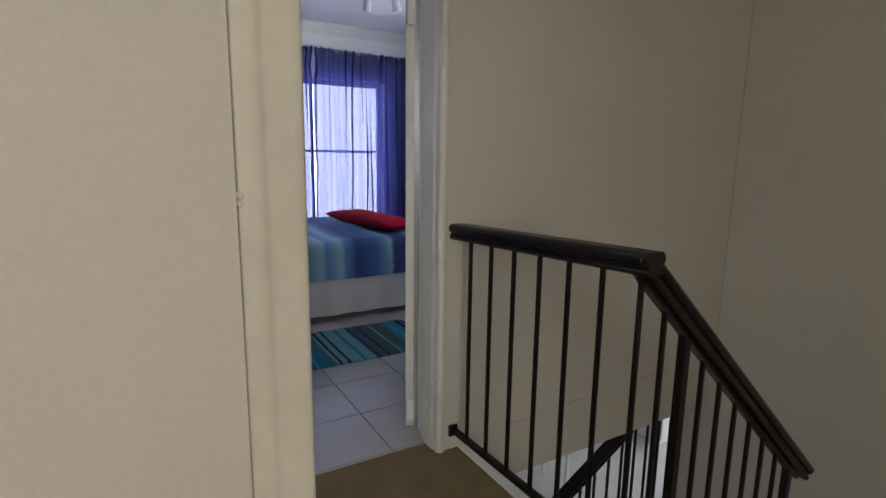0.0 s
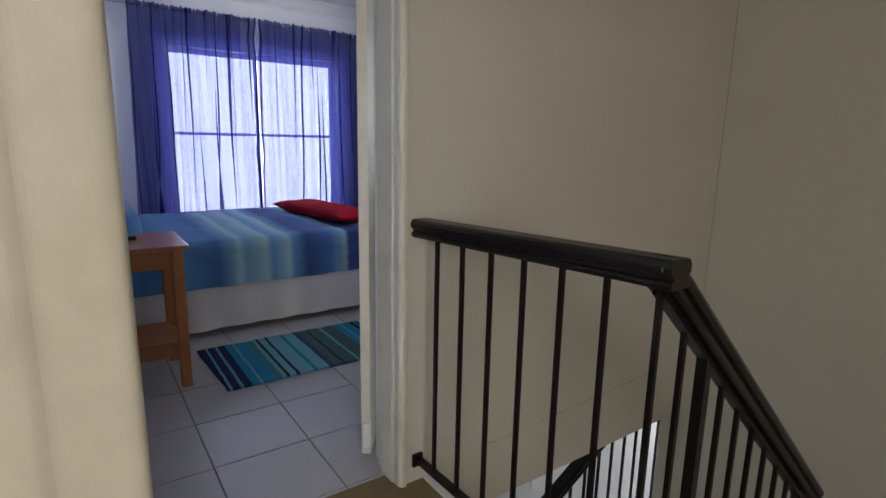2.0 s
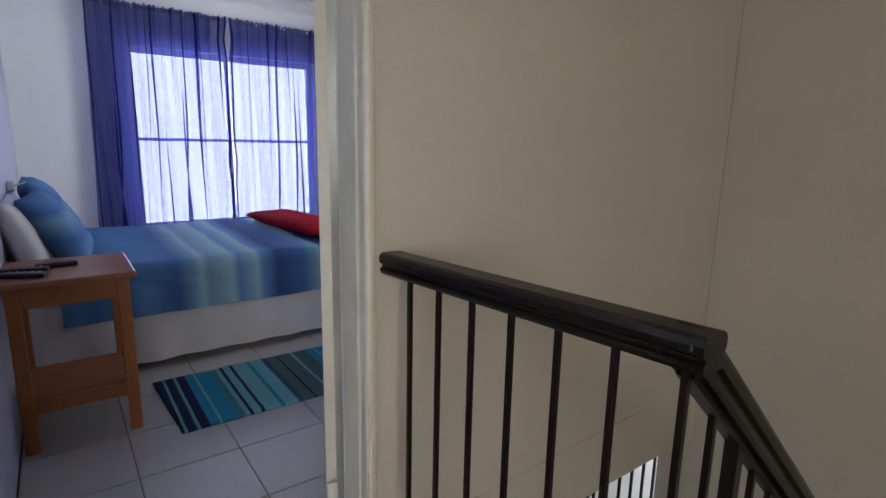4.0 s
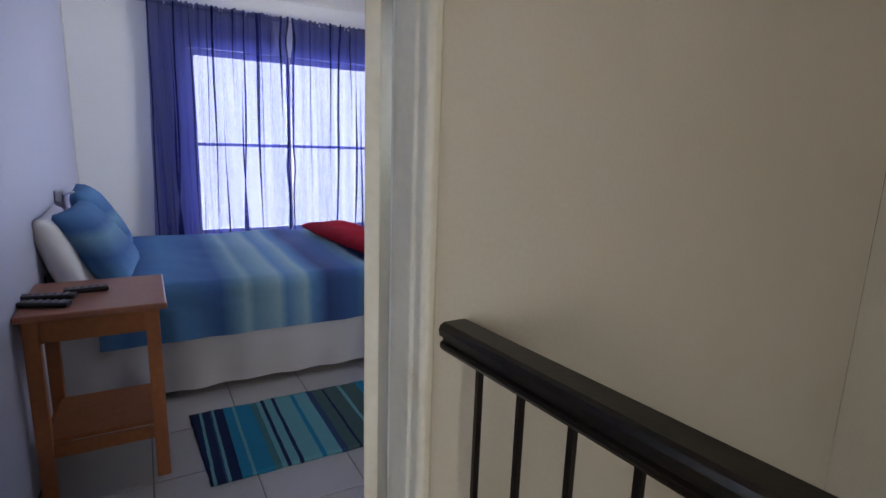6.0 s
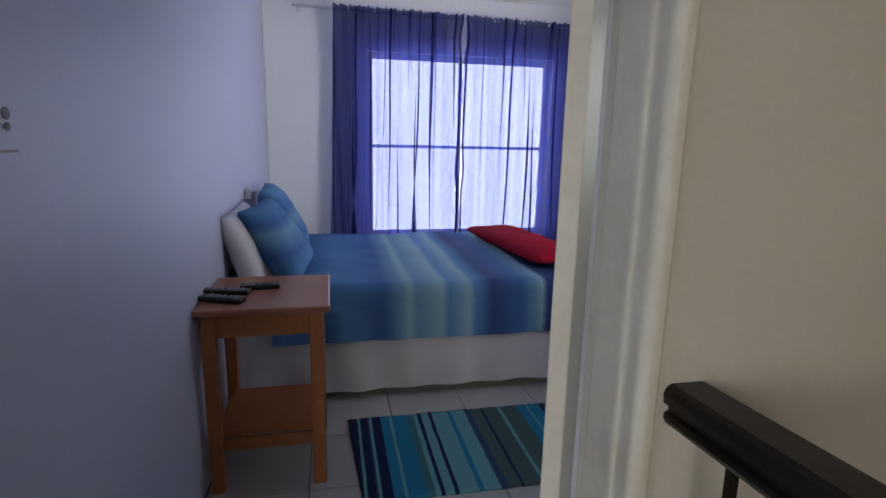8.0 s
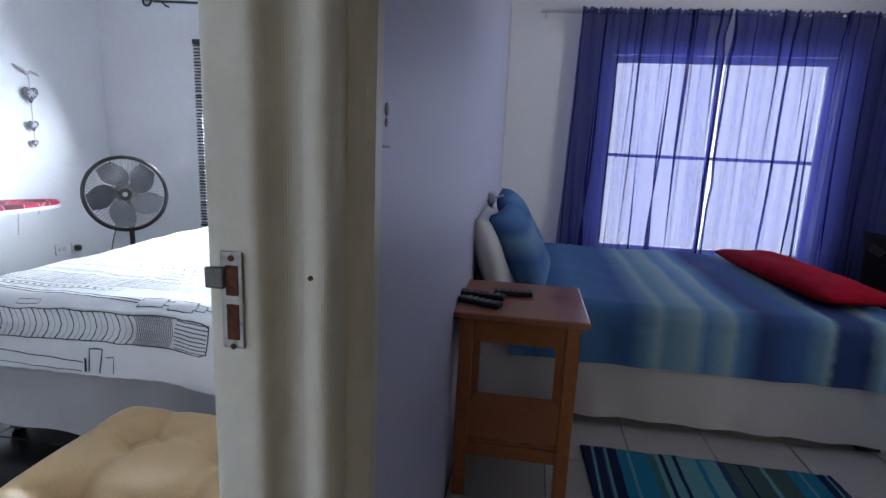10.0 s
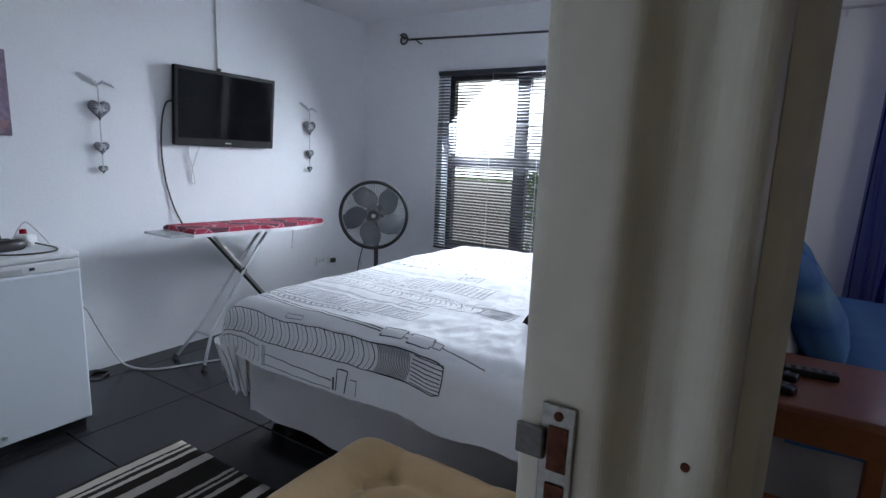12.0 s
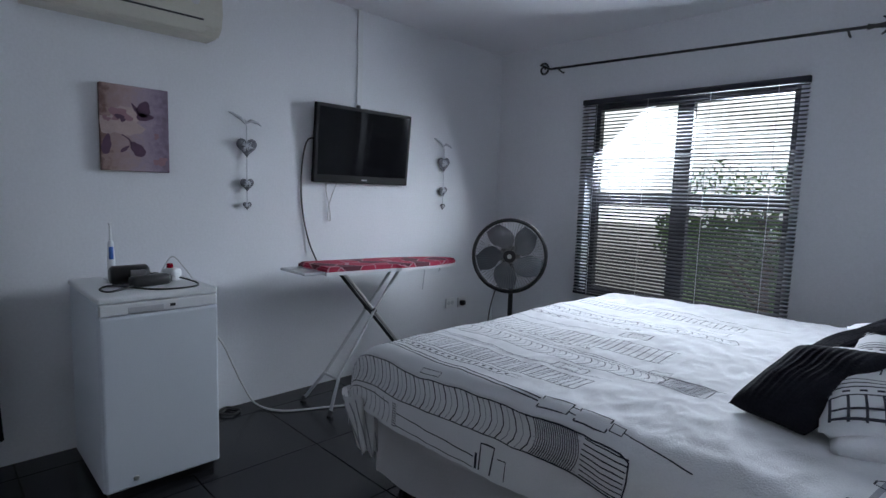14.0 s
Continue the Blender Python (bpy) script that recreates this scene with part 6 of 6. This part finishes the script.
part("arm", tube(bmesh.new(), [(0.150, VY, 1.487), (-0.045, VY, 1.500)], 0.028, 12), BLACK_PLASTIC, vb)
part("knuckle", tube(bmesh.new(), [(-0.047, VY, 1.470), (-0.047, VY, 1.545)], 0.028, 16), BLACK_PLASTIC, vb)
part("tilt_knob", disc_prism(bmesh.new(), (-0.050, VY, 1.452), (0, 0, 1), 0.040, 0.018, 20, 0.006), BLACK_PLASTIC, vb)
part("shelf_plate", boxes((-0.178, 0.128, VY - 0.07, VY + 0.07, 1.546, 1.557), bevel=0.003), FAN_BLADE, vb, "grey metal shelf plate")
def coat(u, v):
    a = u * math.tau
    w = 0.10 + 0.05 * (1 - v)
    return (-2.80 + 0.07 * math.cos(a) * (1 + 0.2 * math.sin(5 * a)), 2.13 + w * math.sin(a) + 0.012 * math.sin(9 * a), 0.18 + 1.2 * v)
tagged(part("hanging_coat", sheet(coat, 48, 16), BLACK_CLOTH, smooth=True), "black coat hanging against the white wall", "coat")
hk = tube(bmesh.new(), [(-2.949, 2.13, 1.40), (-2.82, 2.13, 1.40), (-2.80, 2.13, 1.37)], 0.008, 8)
tagged(part("coat_hook", hk, CHROME), "metal coat hook on the wall", "hook")

# ---------------------------------------------------------------- outdoors
structure("ground", boxes((-400, 400, 8.0, 800, -3.3, -3.0)), GRASS, "green lawn outside", "ground")
structure("pavement", prism(bmesh.new(), [(-5.6, 16.0), (-34.6, 88.0), (-120.0, 88.0), (-120.0, 16.0)], -2.998, -2.97), PLASTER_OUT, "pale concrete yard outside", "pavement")
def glow(name, col, strength):
    """The plain glow of an overcast sky."""
    m = bpy.data.materials.new(name)
    m.use_nodes = True
    n = m.node_tree.nodes
    n.remove(n["Principled BSDF"])
    e = n.new("ShaderNodeEmission")
    e.inputs["Color"].default_value, e.inputs["Strength"].default_value = (*col, 1), strength
    m.node_tree.links.new(e.outputs[0], n["Material Output"].inputs["Surface"])
    return m
structure("backdrop_sky", boxes((-120, 120, 90.0, 90.5, -2.9, 70)), glow("overcast sky", (0.95, 0.98, 1.0), 7.0), "bright overcast sky", "sky")
structure("backdrop_bedroom", boxes((0.1, 4.6, 7.2, 7.25, -2.9, 3.6)), glow("bright haze", (0.97, 0.98, 1.0), 3.4), "bright overcast daylight outside the bedroom", "sky")
def leafy(name, x, y, z0, h, r, seed, n, label):
    t = thing(name, x, y, z0, label, "tree", "trees outside")
    rn = random.Random(seed)
    tk = bmesh.new()
    tube(tk, [(x, y, z0), (x + 0.1, y, z0 + h * 0.3), (x, y + 0.1, z0 + h * 0.55), (x, y, z0 + h * 0.8)], [0.16, 0.12, 0.08, 0.02], 8)
    clumps = []
    for k in range(16):
        a, q = rn.uniform(0, math.tau), rn.uniform(0.2, 1.0)
        cz = z0 + h * rn.uniform(0.25, 0.98)
        c = Vector((x + r * q * math.cos(a), y + r * q * math.sin(a), cz))
        clumps.append((c, r * rn.uniform(0.28, 0.5)))
        tube(tk, [(x, y, cz - 0.35 * h * 0.5), tuple((c + Vector((x, y, cz - 0.3))) / 2), tuple(c)], [0.05, 0.03, 0.01], 5)
    part("trunk", tk, BARK, t)
    verts, faces = [], []
    for k in range(n):
        c, cr = clumps[rn.randrange(len(clumps))]
        d = Vector((rn.gauss(0, 1), rn.gauss(0, 1), rn.gauss(0, 0.8))).normalized() * cr * rn.uniform(0.3, 1.0) ** 0.5
        p = c + d
        u = Vector((rn.gauss(0, 1), rn.gauss(0, 1), rn.gauss(0, 1))).normalized()
        v = u.cross(Vector((rn.gauss(0, 1), rn.gauss(0, 1), rn.gauss(0, 1)))).normalized()
        s = rn.uniform(0.035, 0.075)
        b = len(verts)
        verts += [p - u * s, p + v * s * 0.5, p + u * s, p - v * s * 0.5]
        faces.append((b, b + 1, b + 2, b + 3))
    me = bpy.data.meshes.new("crown")
    me.from_pydata([tuple(v) for v in verts], [], faces)
    me.materials.append(LEAF)
    ob = new("crown", me)
    ob.parent = t
    ob.matrix_parent_inverse = t.matrix_basis.inverted()
rh = random.Random(77)
hv, hf = [], []
for k in range(7000):
    x = rh.uniform(-18.5, 2.0)
    top = 3.0 + 0.9 * noise.noise(Vector((x * 0.5, 3, 1))) + 0.4 * noise.noise(Vector((x * 1.9, 7, 1)))
    p = Vector((x, 46 + rh.uniform(-1.2, 1.2), -3.0 + top * rh.random() ** 0.6))
    u = Vector((rh.gauss(0, 1), rh.gauss(0, 1), rh.gauss(0, 1))).normalized()
    v = u.cross(Vector((rh.gauss(0, 1), rh.gauss(0, 1), rh.gauss(0, 1)))).normalized()
    q, w = rh.uniform(0.12, 0.24), len(hv)
    hv += [tuple(p - u * q), tuple(p + v * q * 0.6), tuple(p + u * q), tuple(p - v * q * 0.6)]
    hf.append((w, w + 1, w + 2, w + 3))
hm = bpy.data.meshes.new("hedge")
hm.from_pydata(hv, [], hf)
hm.materials.append(LEAF)
tagged(new("hedge", hm), "leafy green hedge along the far side of the lawn", "hedge", kind="stuff")
leafy("tree", -3.0, 14.5, -3.0, 4.9, 1.9, 11, 9000, "leafy green tree outside the window")
leafy("tree", -0.8, 13.5, -3.0, 4.6, 1.7, 13, 4000, "leafy green tree near the house")
leafy("tree", -4.6, 21.0, -3.0, 4.0, 2.4, 15, 4000, "leafy tree further off")

# ---------------------------------------------------------------- floor tiles
_tile_cache = {}
def lay_tiles(parent, x_first, y_first, pitch, x0, x1, y0, y1, material, joint):
    """Separate tiles on a grid, cut at the walls."""
    i0, i1 = math.floor((x0 - x_first) / pitch), math.ceil((x1 - x_first) / pitch)
    j0, j1 = math.floor((y0 - y_first) / pitch), math.ceil((y1 - y_first) / pitch)
    for i in range(i0, i1):
        for j in range(j0, j1):
            a0, a1 = max(x_first + i * pitch + joint / 2, x0), min(x_first + (i + 1) * pitch - joint / 2, x1)
            b0, b1 = max(y_first + j * pitch + joint / 2, y0), min(y_first + (j + 1) * pitch - joint / 2, y1)
            if a1 - a0 < 0.01 or b1 - b0 < 0.01:
                continue
            key = (material.name, round(a1 - a0, 3), round(b1 - b0, 3))
            if key not in _tile_cache:
                w, d, e = (a1 - a0) / 2, (b1 - b0) / 2, 0.0015
                me = bpy.data.meshes.new("tile")
                v = [(-w, -d, -0.006), (w, -d, -0.006), (w, d, -0.006), (-w, d, -0.006), (-w, -d, -e), (w, -d, -e), (w, d, -e), (-w, d, -e), (-w + e, -d + e, 0), (w - e, -d + e, 0), (w - e, d - e, 0), (-w + e, d - e, 0)]
                f = [(8, 9, 10, 11)] + [(k, (k + 1) % 4, 4 + (k + 1) % 4, 4 + k) for k in range(4)] + [(4 + k, 4 + (k + 1) % 4, 8 + (k + 1) % 4, 8 + k) for k in range(4)]
                me.from_pydata(v, [], f)
                me.materials.append(material)
                _tile_cache[key] = me
            t = new("tile", _tile_cache[key])
            t.parent = parent
            t.location = ((a0 + a1) / 2, (b0 + b1) / 2, 0.0)
lay_tiles(floor_blue, 1.022, 2.725, 0.373, 0.272, BX1, 2.337, BY1, TILE_WHITE, 0.006)
lay_tiles(floor_white, -2.225, 2.895, 0.565, WX0, 0.26, 1.13, WY1, TILE_BLACK, 0.005)
